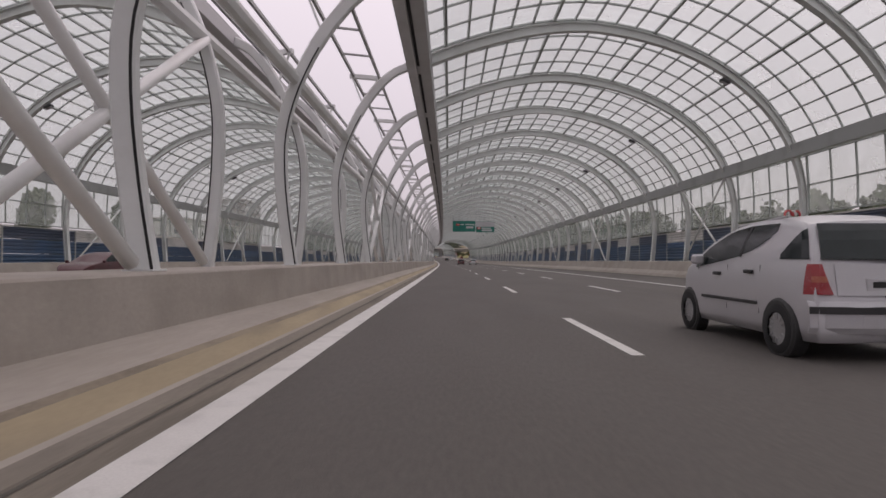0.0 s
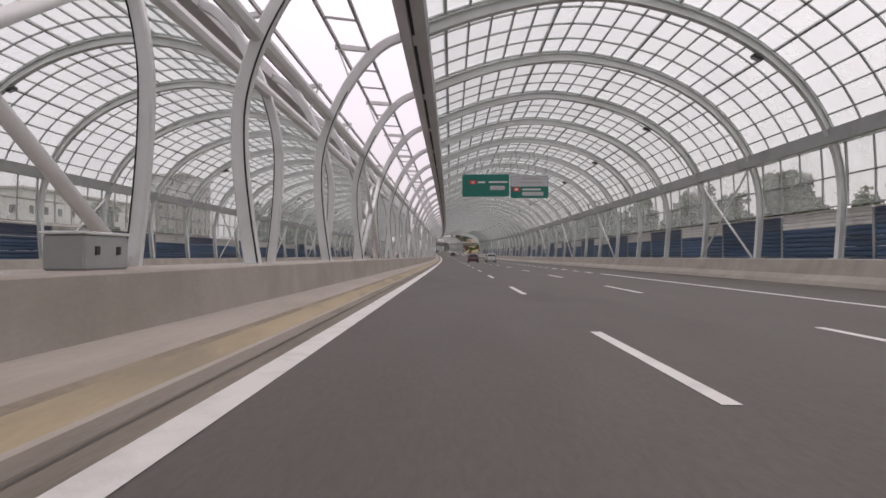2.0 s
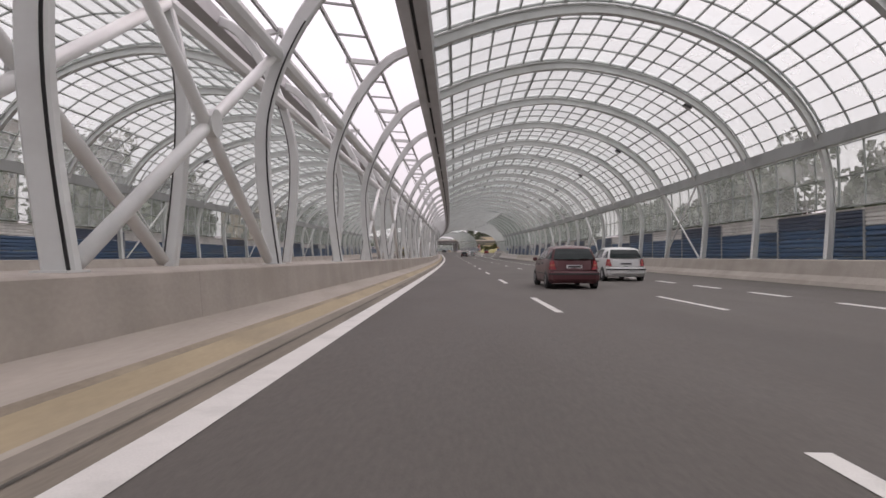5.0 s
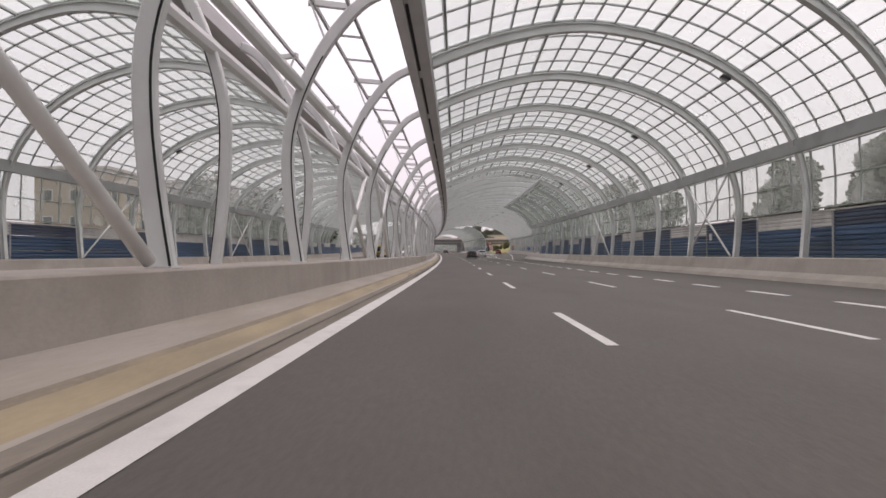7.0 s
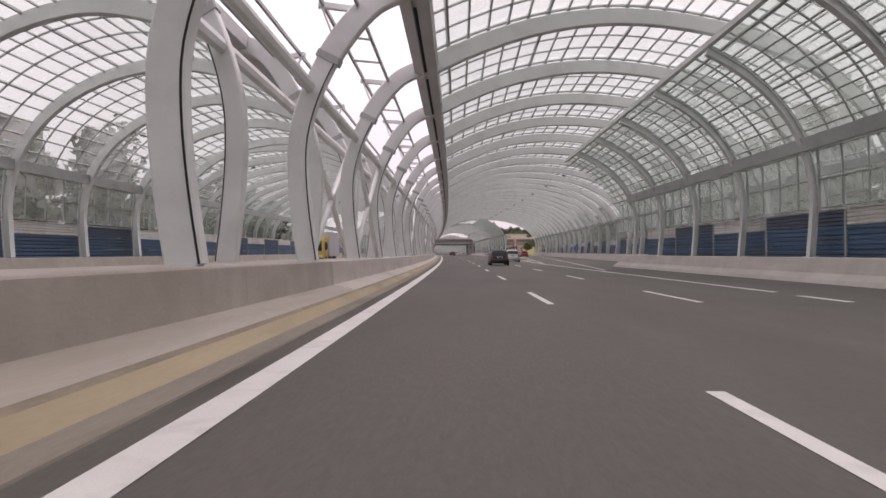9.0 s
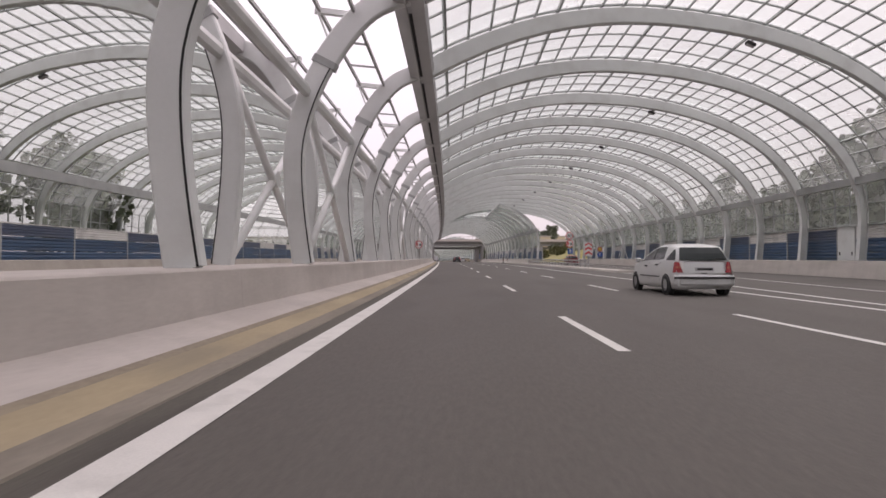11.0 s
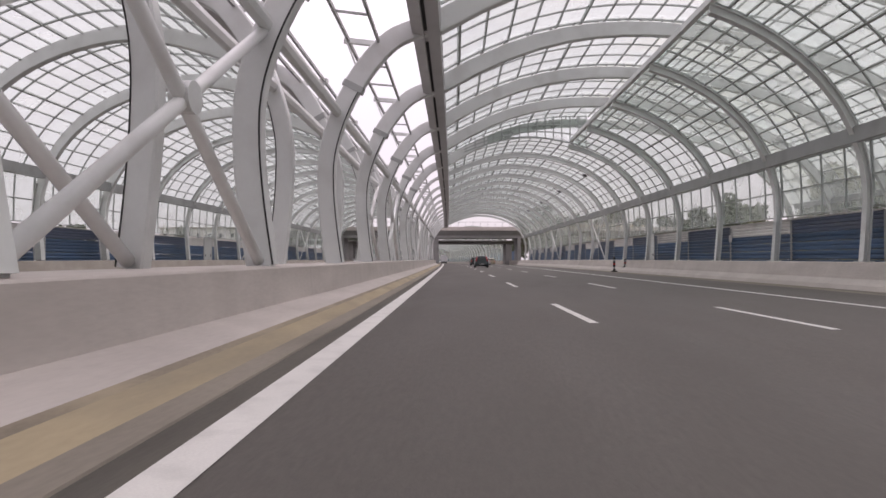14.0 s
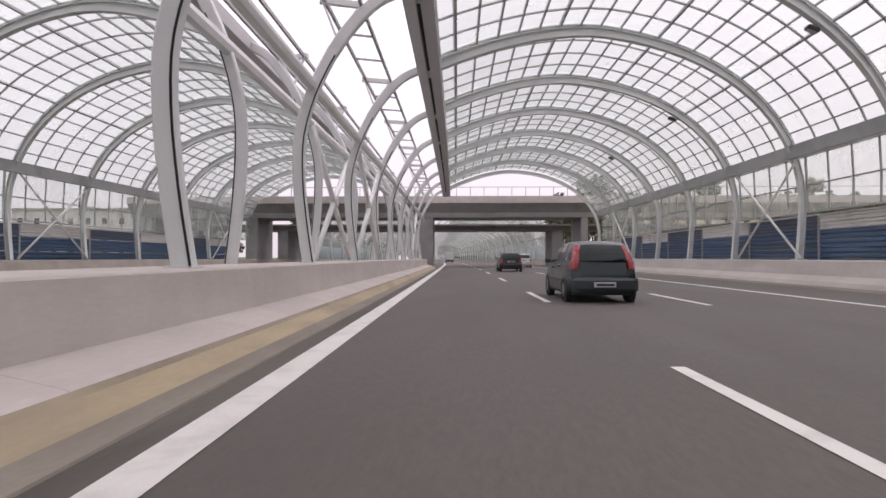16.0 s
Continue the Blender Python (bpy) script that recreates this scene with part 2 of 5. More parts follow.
def glass_material(name, tint, milk, gloss_rough, ior):
    m = bpy.data.materials.new(name)
    m.use_nodes = True
    n, l = m.node_tree.nodes, m.node_tree.links
    for node in list(n):
        n.remove(node)
    out = n.new("ShaderNodeOutputMaterial")
    clear = n.new("ShaderNodeBsdfTransparent")
    clear.inputs[0].default_value = (*tint, 1)
    dust = n.new("ShaderNodeBsdfTranslucent")
    dust.inputs[0].default_value = (0.72, 0.76, 0.73, 1)
    gloss = n.new("ShaderNodeBsdfGlossy")
    gloss.inputs["Roughness"].default_value = gloss_rough
    gloss.inputs[0].default_value = (0.84, 0.91, 0.87, 1)
    face = n.new("ShaderNodeLayerWeight")
    face.inputs["Blend"].default_value = 0.5
    power = n.new("ShaderNodeMath")
    power.operation = "POWER"
    l.new(face.outputs["Facing"], power.inputs[0])
    power.inputs[1].default_value = 3.0
    fres = n.new("ShaderNodeMath")
    fres.operation = "MULTIPLY_ADD"
    l.new(power.outputs[0], fres.inputs[0])
    fres.inputs[1].default_value, fres.inputs[2].default_value = ior, 0.03
    geo = n.new("ShaderNodeNewGeometry")
    tex = n.new("ShaderNodeTexNoise")
    tex.inputs["Scale"].default_value, tex.inputs["Detail"].default_value = 0.8, 6.0
    l.new(geo.outputs["Position"], tex.inputs["Vector"])
    rng = n.new("ShaderNodeMapRange")
    rng.inputs["From Min"].default_value, rng.inputs["From Max"].default_value = 0.3, 0.75
    rng.inputs["To Min"].default_value, rng.inputs["To Max"].default_value = milk * 0.4, milk * 1.6
    l.new(tex.outputs["Fac"], rng.inputs["Value"])
    a = n.new("ShaderNodeMixShader")
    l.new(rng.outputs[0], a.inputs[0])
    l.new(clear.outputs[0], a.inputs[1])
    l.new(dust.outputs[0], a.inputs[2])
    b = n.new("ShaderNodeMixShader")
    l.new(fres.outputs[0], b.inputs[0])
    l.new(a.outputs[0], b.inputs[1])
    l.new(gloss.outputs[0], b.inputs[2])
    l.new(b.outputs[0], out.inputs[0])
    return m


GLASS = glass_material("dusty_glass", (0.815, 0.87, 0.84), 0.27, 0.15, 0.8)
CAR_GLASS = material("tinted_car_glass", (0.02, 0.027, 0.028), 0.12, vary=0.3, scale=5.0, spec=0.28)


# ---------------------------------------------------------------- mesh helpers
def mesh_of(name, verts, faces, mat, smooth=False):
    me = bpy.data.meshes.new(name)
    me.from_pydata([tuple(v) for v in verts], [], faces)
    me.materials.append(mat)
    bm = bmesh.new()
    bm.from_mesh(me)
    bmesh.ops.recalc_face_normals(bm, faces=bm.faces)
    bm.to_mesh(me)
    bm.free()
    if smooth:
        for p in me.polygons:
            p.use_smooth = True
    me.update()
    return me


def piece(name, me, parent=None, label="", m=None):
    ob = new(name, me)
    if parent is not None:
        ob.parent = parent
    if m is not None:
        ob.matrix_basis = m
    if label:
        tagged(ob, label)
    return ob


def thing(name, label, category, group="", m=None):
    ob = new(name)
    if m is not None:
        ob.matrix_basis = m
    return tagged(ob, label, category, group)


def structure(name, me, label=""):
    return tagged(new(name, me), label, kind="structure")


class Build:
    """Vertices and faces of one mesh."""

    def __init__(self):
        self.v, self.f = [], []

    def add(self, verts, faces):
        n = len(self.v)
        self.v += [Vector(p) for p in verts]
        self.f += [tuple(i + n for i in q) for q in faces]
        return self

    def box(self, x0, x1, y0, y1, z0, z1, bevel=0.0):
        if bevel <= 0:
            return self.add([(x, y, z) for z in (z0, z1) for y in (y0, y1) for x in (x0, x1)],
                            [(0, 2, 3, 1), (4, 5, 7, 6), (0, 1, 5, 4), (2, 6, 7, 3), (0, 4, 6, 2), (1, 3, 7, 5)])
        b = bevel
        ring = lambda z, i: [(x0 + b + i, y0 + i, z), (x1 - b - i, y0 + i, z), (x1 - i, y0 + b + i, z), (x1 - i, y1 - b - i, z),
                             (x1 - b - i, y1 - i, z), (x0 + b + i, y1 - i, z), (x0 + i, y1 - b - i, z), (x0 + i, y0 + b + i, z)]
        h = b * 0.7
        return self.rings([ring(z0, h), ring(z0 + b, 0), ring(z1 - b, 0), ring(z1, h)], caps=True)

    def rings(self, rings, closed=True, caps=False):
        k = len(rings[0])
        faces = []
        for i in range(len(rings) - 1):
            for j in range(k if closed else k - 1):
                a, b = i * k + j, i * k + (j + 1) % k
                faces.append((a, b, b + k, a + k))
        if caps:
            faces.append(tuple(range(k))[::-1])
            faces.append(tuple(range((len(rings) - 1) * k, len(rings) * k)))
        return self.add([p for r in rings for p in r], faces)

    def tube(self, a, b, r, n=10, r2=None):
        a, b = Vector(a), Vector(b)
        d = (b - a).normalized()
        u = d.orthogonal().normalized()
        w = d.cross(u)
        rr = [[c + (u * math.cos(t) + w * math.sin(t)) * q for t in [2 * math.pi * i / n for i in range(n)]] for c, q in ((a, r), (b, r2 or r))]
        return self.rings(rr, caps=True)

    def bar(self, a, b, w, h, up=(0, 0, 1)):
        """A straight bar of width w and height h."""
        a, b = Vector(a), Vector(b)
        d = (b - a).normalized()
        side = d.cross(Vector(up)).normalized()
        top = side.cross(d)
        rr = [[c + side * i * w / 2 + top * j * h / 2 for i, j in ((-1, -1), (1, -1), (1, 1), (-1, 1))] for c in (a, b)]
        return self.rings(rr, caps=True)

    def disc(self, c, r, t, n=28):
        """A disc in the xz plane, its face towards -y."""
        rr = [[(c[0] + math.cos(q) * k, c[1] + y, c[2] + math.sin(q) * k) for q in [2 * math.pi * i / n for i in range(n)]]
              for y, k in ((0, r * 0.985), (t * 0.3, r), (t, r))]
        return self.rings(rr, caps=True)

    def wheel(self, c, r, w, n=24):
        """A wheel about the x axis."""
        prof = [(-w / 2, r * 0.62), (-w / 2, r * 0.9), (-w * 0.36, r), (w * 0.36, r), (w / 2, r * 0.9), (w / 2, r * 0.62)]
        rr = [[(c[0] + x, c[1] + math.cos(q) * k, c[2] + math.sin(q) * k) for q in [2 * math.pi * i / n for i in range(n)]] for x, k in prof]
        return self.rings(rr)

    def stretched(self, y0, fy, fz):
        """Stretched along y about y0 and in height."""
        self.v = [Vector((p.x, y0 + (p.y - y0) * fy, p.z * fz)) for p in self.v]
        return self

    def done(self, name, mat, smooth=False):
        return mesh_of(name, self.v, self.f, mat, smooth)


def strip(name, s0, s1, prof, mat, label="", step=6.0, closed=False, build=None):
    """A band or solid that follows the road, with the cross-section prof."""
    n = max(1, int(math.ceil((s1 - s0) / step)))
    b = build or Build()
    b.rings([[P(s0 + (s1 - s0) * i / n, x, z) for x, z in (prof(s0 + (s1 - s0) * i / n) if callable(prof) else prof)] for i in range(n + 1)],
            closed=closed, caps=closed)
    if build is None:
        return structure(name, b.done(name, mat), label)

# ---------------------------------------------------------------- cross-section of the vaults
XF, XM = -3.43, -3.85          # foot of the ribs on the median; the median's middle
BAY = 5.987                    # rib spacing
SKEW = BAY / 17.9              # the ribs run askew across the road
WN = 14.8                      # right foot of the narrow vault
PHASE = 3.85                   # where the other tube's ribs begin


def rib_s(k):
    return BAY * k + float(np.interp(k, [20, 30, 34, 39, 43, 58, 65, 72], [0.1, 0.55, 0.85, 1.25, 1.5, 1.5, 0.6, 0.35]))


def skew_of(k):
    """How far askew rib k runs: its outer foot stands a little off the even bays too."""
    outer = float(np.interp(k, [24, 37, 43, 65, 72], [0.5, 0.4, 0.75, 0.9, 1.1]))
    return SKEW + (outer - (rib_s(k) - BAY * k)) / 18.2


LEAN = [SKEW]                  # the skew of the rib that is being built


def station(k, mirror):
    return PHASE + 0.75 * (rib_s(k) - BAY * k - 0.15) + BAY * k if mirror else rib_s(k)


def wide_wall(s):
    return 26.0 + 0.06 * (s - 371.0)


def rib_w(k, mirror=False):
    """Where the outer foot of rib k stands."""
    return wide_wall(rib_s(k) + 9.0) if (46 if mirror else 40) <= k <= (60 if mirror else 68) else WN


ARM = [(-3.42, 0.93), (-3.55, 1.9), (-3.63, 2.9), (-3.60, 3.8), (-3.36, 4.75), (-2.95, 5.70), (-2.45, 6.50), (-1.95, 7.07), (-1.40, 7.40), (-0.78, 7.65)]


def smooth(pts, n=3):
    """A rounded line through pts."""
    out = []
    for i in range(len(pts) - 1):
        p = [Vector(pts[max(0, min(len(pts) - 1, i + j))]) for j in (-1, 0, 1, 2)]
        for q in range(n):
            t = q / n
            v = 0.5 * (2 * p[1] + (p[2] - p[0]) * t + (2 * p[0] - 5 * p[1] + 4 * p[2] - p[3]) * t * t + (3 * p[1] - p[0] - 3 * p[2] + p[3]) * t ** 3)
            out.append((v.x, v.y))
    return out + [pts[-1]]


def is_deep(k, mirror=False):
    return 40 <= k <= (66 if mirror else 68)


ARM_LOW, ARM_HIGH = smooth(ARM)[:16], smooth(ARM)[15:]


def roof_points(w, n1=10, n2=18):
    d = w - WN
    xa, za, p = 5.6 + 0.504 * d, 9.62 + 0.118 * d, 1.7 + 0.075 * d
    pts = [(x, za - (za - 7.65) * max(0.0, (xa - x) / (xa + 0.78)) ** p) for x in [-0.78 + (xa + 0.78) * i / n1 for i in range(n1 + 1)]]
    e = 2 / 2.15
    for i in range(1, n2 + 1):
        a = math.pi / 2 * (1 - i / n2)
        pts.append((xa + (w + 0.22 - xa) * math.cos(a) ** e, 3.2 + (za - 3.2) * math.sin(a) ** e))
    return pts + [(w + 0.12, 2.0), (w, 0.93)]


def even(pts, n):
    """n + 1 points at even steps along pts."""
    acc = [0.0]
    for a, b in zip(pts, pts[1:]):
        acc.append(acc[-1] + math.hypot(b[0] - a[0], b[1] - a[1]))
    return [(float(np.interp(acc[-1] * i / n, acc, [p[0] for p in pts])), float(np.interp(acc[-1] * i / n, acc, [p[1] for p in pts]))) for i in range(n + 1)]


def skewed(x, z, y=0.0, mirror=False):
    return Vector((2 * XM - x if mirror else x, y + LEAN[0] * (x - XF), z))


def normals(pts):
    out = []
    for i in range(len(pts)):
        a, b = pts[max(i - 1, 0)], pts[min(i + 1, len(pts) - 1)]
        tx, tz = b[0] - a[0], b[1] - a[1]
        q = math.hypot(tx, tz)
        out.append((-tz / q, tx / q))
    return out


def offset(pts, d):
    return [(x + nx * d, z + nz * d) for (x, z), (nx, nz) in zip(pts, normals(pts))]


def swept(pts, section, mirror=False, build=None):
    """A bar of the given section (along the road, outwards) bent along pts."""
    b = build or Build()
    rings = [[skewed(x + nx * o, z + nz * o, y, mirror) for y, o in section] for (x, z), (nx, nz) in zip(pts, normals(pts))]
    return b.rings(rings, caps=True)


def box_section(w, d):
    c = 0.03
    return [(-w / 2 + c, -d / 2), (w / 2 - c, -d / 2), (w / 2, -d / 2 + c), (w / 2, d / 2 - c), (w / 2 - c, d / 2), (-w / 2 + c, d / 2), (-w / 2, d / 2 - c), (-w / 2, -d / 2 + c)]


def beam_section(w, d, t=0.035):
    return [(-w / 2, -d / 2), (w / 2, -d / 2), (w / 2, -d / 2 + t), (t, -d / 2 + t), (t, d / 2 - t), (w / 2, d / 2 - t),
            (w / 2, d / 2), (-w / 2, d / 2), (-w / 2, d / 2 - t), (-t, d / 2 - t), (-t, -d / 2 + t), (-w / 2, -d / 2 + t)]


def cut_at_x(pts, x0):
    out = [p for p in pts if p[0] >= x0 or p[1] < 3.0]
    return out


# ---------------------------------------------------------------- ground and road
def ground_sheet():
    xs = [-900, -300, -120, -60, -34, -26, 32, 45, 70, 130, 300, 900]
    zs = [2, 3, 2.5, 1.2, 0.4, -0.12, -0.12, 0.6, 2.0, 3.0, 3, 2]
    b = Build()
    b.rings([[P(s, x, z) for x, z in zip(xs, zs)] for s in range(-78, 1399, 12)], closed=False)
    structure("ground", b.done("ground", GRASS), "uneven grass beside the covered motorway")


ground_sheet()
strip("road", -76, 1390, lambda s: [(-22.0, 0.0), (XM, 0.0), (13.3, 0.0)], ASPHALT, "worn grey asphalt carriageways of the motorway")
strip("ramp", 236, 470, lambda s: [(12.9, -0.006), (wide_wall(s) - 0.2 if s < 420 else wide_wall(420) - 0.2 + (s - 420) * 0.4, -0.006)], ASPHALT, "grey asphalt slip road that leaves the motorway")


def marking(name, s0, s1, x, w, label=""):
    prof = (lambda s: [(x(s) - w / 2, 0.006), (x(s) + w / 2, 0.006)]) if callable(x) else [(x - w / 2, 0.006), (x + w / 2, 0.006)]
    return strip(name, s0, s1, prof, LINE, label, step=4.0)


marking("edge_line", -70, 900, -1.62, 0.30, "solid white edge line on asphalt")
marking("edge_line", -70, 84.5, 8.85, 0.20, "solid white edge line on asphalt")
marking("edge_line", 250, 900, 8.90, 0.20, "solid white edge line on asphalt")
marking("edge_line", 296, 410, lambda s: 9.5 + (s - 296) * 0.085, 0.18, "solid white line of the slip road")
marking("edge_line", 272, 410, lambda s: 14.9 + (s - 315) * 0.12, 0.15, "solid white line of the slip road")
for xx in (-6.1, -16.9):
    marking("edge_line", -70, 900, xx, 0.24, "solid white edge line on asphalt")
DASH = mesh_of("lane_dash", [(-0.075, 0, 0), (0.075, 0, 0), (0.075, 2, 0), (-0.075, 2, 0), (0.075, 4, 0), (-0.075, 4, 0)], [(0, 1, 2, 3), (3, 2, 4, 5)], LINE)
for k in range(-5, 75):
    for xx in (2.03, 5.41, -13.3):
        d = structure("lane_dash", DASH, "white lane dash on asphalt")
        d.matrix_basis = at(12 * k - 5.98 + ((0.5 if k < 28 else -0.8) if xx == 5.41 else 0.0), xx, 0.006)
SHORT = mesh_of("short_dash", [(-0.12, 0, 0), (0.12, 0, 0), (0.12, 2, 0), (-0.12, 2, 0)], [(0, 1, 2, 3)], LINE)
for k in range(41):
    d = structure("short_dash", SHORT, "short white dash along the exit lane")
    d.matrix_basis = at(86.2 + 4.01 * k, 8.74, 0.006)
for k in range(3):     # hatching of the gore
    s = 307.5 + 3.8 * k
    b = Build().add([P(s, 9.3, 0.006), P(s + 1.0, 9.3, 0.006), P(s + 2.6, 9.35 + (s + 2 - 296) * 0.08, 0.006), P(s + 1.6, 9.35 + (s + 1 - 296) * 0.08, 0.006)], [(0, 1, 2, 3)])
    structure("gore_stripe", b.done("gore_stripe", LINE), "white hatching stripe at the exit")

# gutter, kerb and concrete wall on the median
strip("gutter", -70, 208, [(-1.77, 0.004), (-2.02, 0.004)], GUTTER_TAN, "sandy dirty gutter along the median kerb")
strip("gutter", 208, 484, [(-1.77, 0.004), (-2.02, 0.004)], GUTTER, "dark damp gutter along the median kerb")
strip("gutter_joint", -70, 208, [(-1.985, 0.009), (-2.02, 0.009)], GUTTER, "thin dark joint between gutter and kerb")
strip("kerb", -70, 484, [(-2.02, 0.0), (-2.03, 0.02), (-2.17, 0.04), (-2.19, 0.045)], KERB_GREY, "grimy grey concrete kerb along the median")
strip("kerb_edge", -70, 208, [(-2.19, 0.045), (-2.235, 0.062)], FOOT, "pale worn edge of the median kerb")
strip("kerb_edge", 208, 484, [(-2.19, 0.045), (-2.235, 0.062)], KERB_GREY, "grimy edge of the median kerb")
strip("kerb_strip", -70, 484, [(-2.235, 0.062), (-2.33, 0.105), (-2.46, 0.17)], DUSTY, "dusty yellowish ledge below the median wall")
# darker brown band where the ledge meets the wall foot
strip("kerb_dirt", -70, 484, [(-2.46, 0.17), (-2.53, 0.205)], DARK_BAND, "mottled dark brown band at the foot of the median wall")


def wall_segments(name, s0, s1, prof, mat, label, length=6.0, gap=0.005):
    """Cast segments, butted with narrow joints."""
    s = s0
    while s < s1 - 0.1:
        e = min(s + length, s1)
        b = Build()
        strip(name, s + gap / 2, e - gap / 2, prof, mat, step=3.0, closed=True, build=b)
        structure(name, b.done(name, mat), label)
        s = e


LOWER = [(-2.53, 0.0), (-2.53, 0.203), (-2.60, 0.225), (-3.05, 0.322), (-3.10, 0.33), (-4.62, 0.33), (-5.17, 0.203), (-5.17, 0.0)]
UPPER = [(-3.075, 0.325), (-3.12, 0.895), (-3.15, 0.92), (-3.3, 0.93), (-4.40, 0.93), (-4.55, 0.92), (-4.58, 0.895), (-4.62, 0.332)]
wall_segments("median_wall_foot", -70, 248, LOWER, FOOT, "dusty concrete foot of the median wall", length=12)
wall_segments("median_wall_foot", 248, 486, LOWER, CONCRETE_PALE, "pale newer concrete foot of the median wall", length=12)
wall_segments("median_wall", -70, 248, UPPER, CONCRETE, "weathered grey concrete median wall", length=12.0, gap=0.003)
wall_segments("median_wall", 248, 486, UPPER, CONCRETE_PALE, "pale newer concrete median wall", length=12.0, gap=0.003)
# walls at the right of each carriageway
RIGHT = [(13.0, 0.0), (13.1, 0.16), (13.42, 0.36), (13.6, 0.90), (13.64, 0.93), (15.0, 0.93), (15.0, 0.0)]
MIRROR = [(2 * XM - x, z) for x, z in RIGHT]
wall_segments("side_wall", -70, 248, RIGHT, CONCRETE, "weathered grey concrete side wall", length=8)
wall_segments("side_wall", 248, 282, RIGHT, CONCRETE_PALE, "pale new concrete side wall", length=8)
wall_segments("side_wall", 382.4, 486, RIGHT, CONCRETE_PALE, "pale concrete side wall", length=8)
wall_segments("side_wall", -70, 486, MIRROR, CONCRETE, "weathered grey concrete side wall", length=18)
strip("shoulder_dust", -70, 250, [(12.1, 0.004), (13.02, 0.004)], GUTTER, "dusty edge of the hard shoulder")
strip("shoulder_dust", 382, 486, [(11.9, 0.004), (13.02, 0.004)], GUTTER_TAN, "sandy edge of the hard shoulder")
b = Build()
strip("ramp_wall", 282, 421, lambda s: [(wide_wall(s) - 1.3, 0), (wide_wall(s) - 1.1, 0.9), (wide_wall(s) + 0.1, 0.93), (wide_wall(s) + 0.1, 0)], CONCRETE, closed=True, build=b)
structure("ramp_wall", b.done("ramp_wall", CONCRETE_PALE), "pale concrete wall along the slip road")

# ---------------------------------------------------------------- girder over the lane, wall beam
for mir in (False, True):
    q = lambda x: 2 * XM - x if mir else x
    for s0, s1 in ((-40, 484),):
        b = Build()
        strip("roof_girder", s0, s1, [(q(-1.42), 7.28), (q(-1.10), 7.24), (q(-1.10), 7.30), (q(-0.98), 7.30), (q(-0.98), 7.24), (q(-0.66), 7.30),
                                      (q(-0.62), 7.72), (q(-1.46), 7.62)], GIRDER, closed=True, build=b)
        structure("roof_girder", b.done("roof_girder", GIRDER), "long grey steel box girder under the vault's edge")
    for k in range(-3, 80 if not mir else -3):
        s = rib_s(k)
        e = rib_s(k + 1)
        b = Build()
        strip("girder_slot", s + 1.15, e + 0.35, [(q(-1.085), 7.285), (q(-0.995), 7.285)], RUBBER, build=b, step=3)
        structure("girder_slot", b.done("girder_slot", RUBBER), "dark slot in the girder")
    for s0, s1 in (((-40, 282.3), (383.0, 484)) if not mir else ((-40, 484),)):
        b = Build()
        strip("wall_beam", s0, s1, [(q(14.28), 5.30), (q(14.30), 5.86), (q(14.52), 5.88), (q(14.56), 5.30)], STEEL_DARK, closed=True, build=b)
        structure("wall_beam", b.done("wall_beam", STEEL_DARK), "grey steel beam along the vault's side")
b = Build()
strip("wall_beam", 244, 418, lambda s: [(wide_wall(s) - 0.4, 5.2), (wide_wall(s) - 0.4, 5.6), (wide_wall(s) - 0.1, 5.6), (wide_wall(s) - 0.1, 5.2)], STEEL_DARK, closed=True, build=b)
structure("wall_beam", b.done("wall_beam", STEEL_DARK), "grey steel beam along the slip road's side")

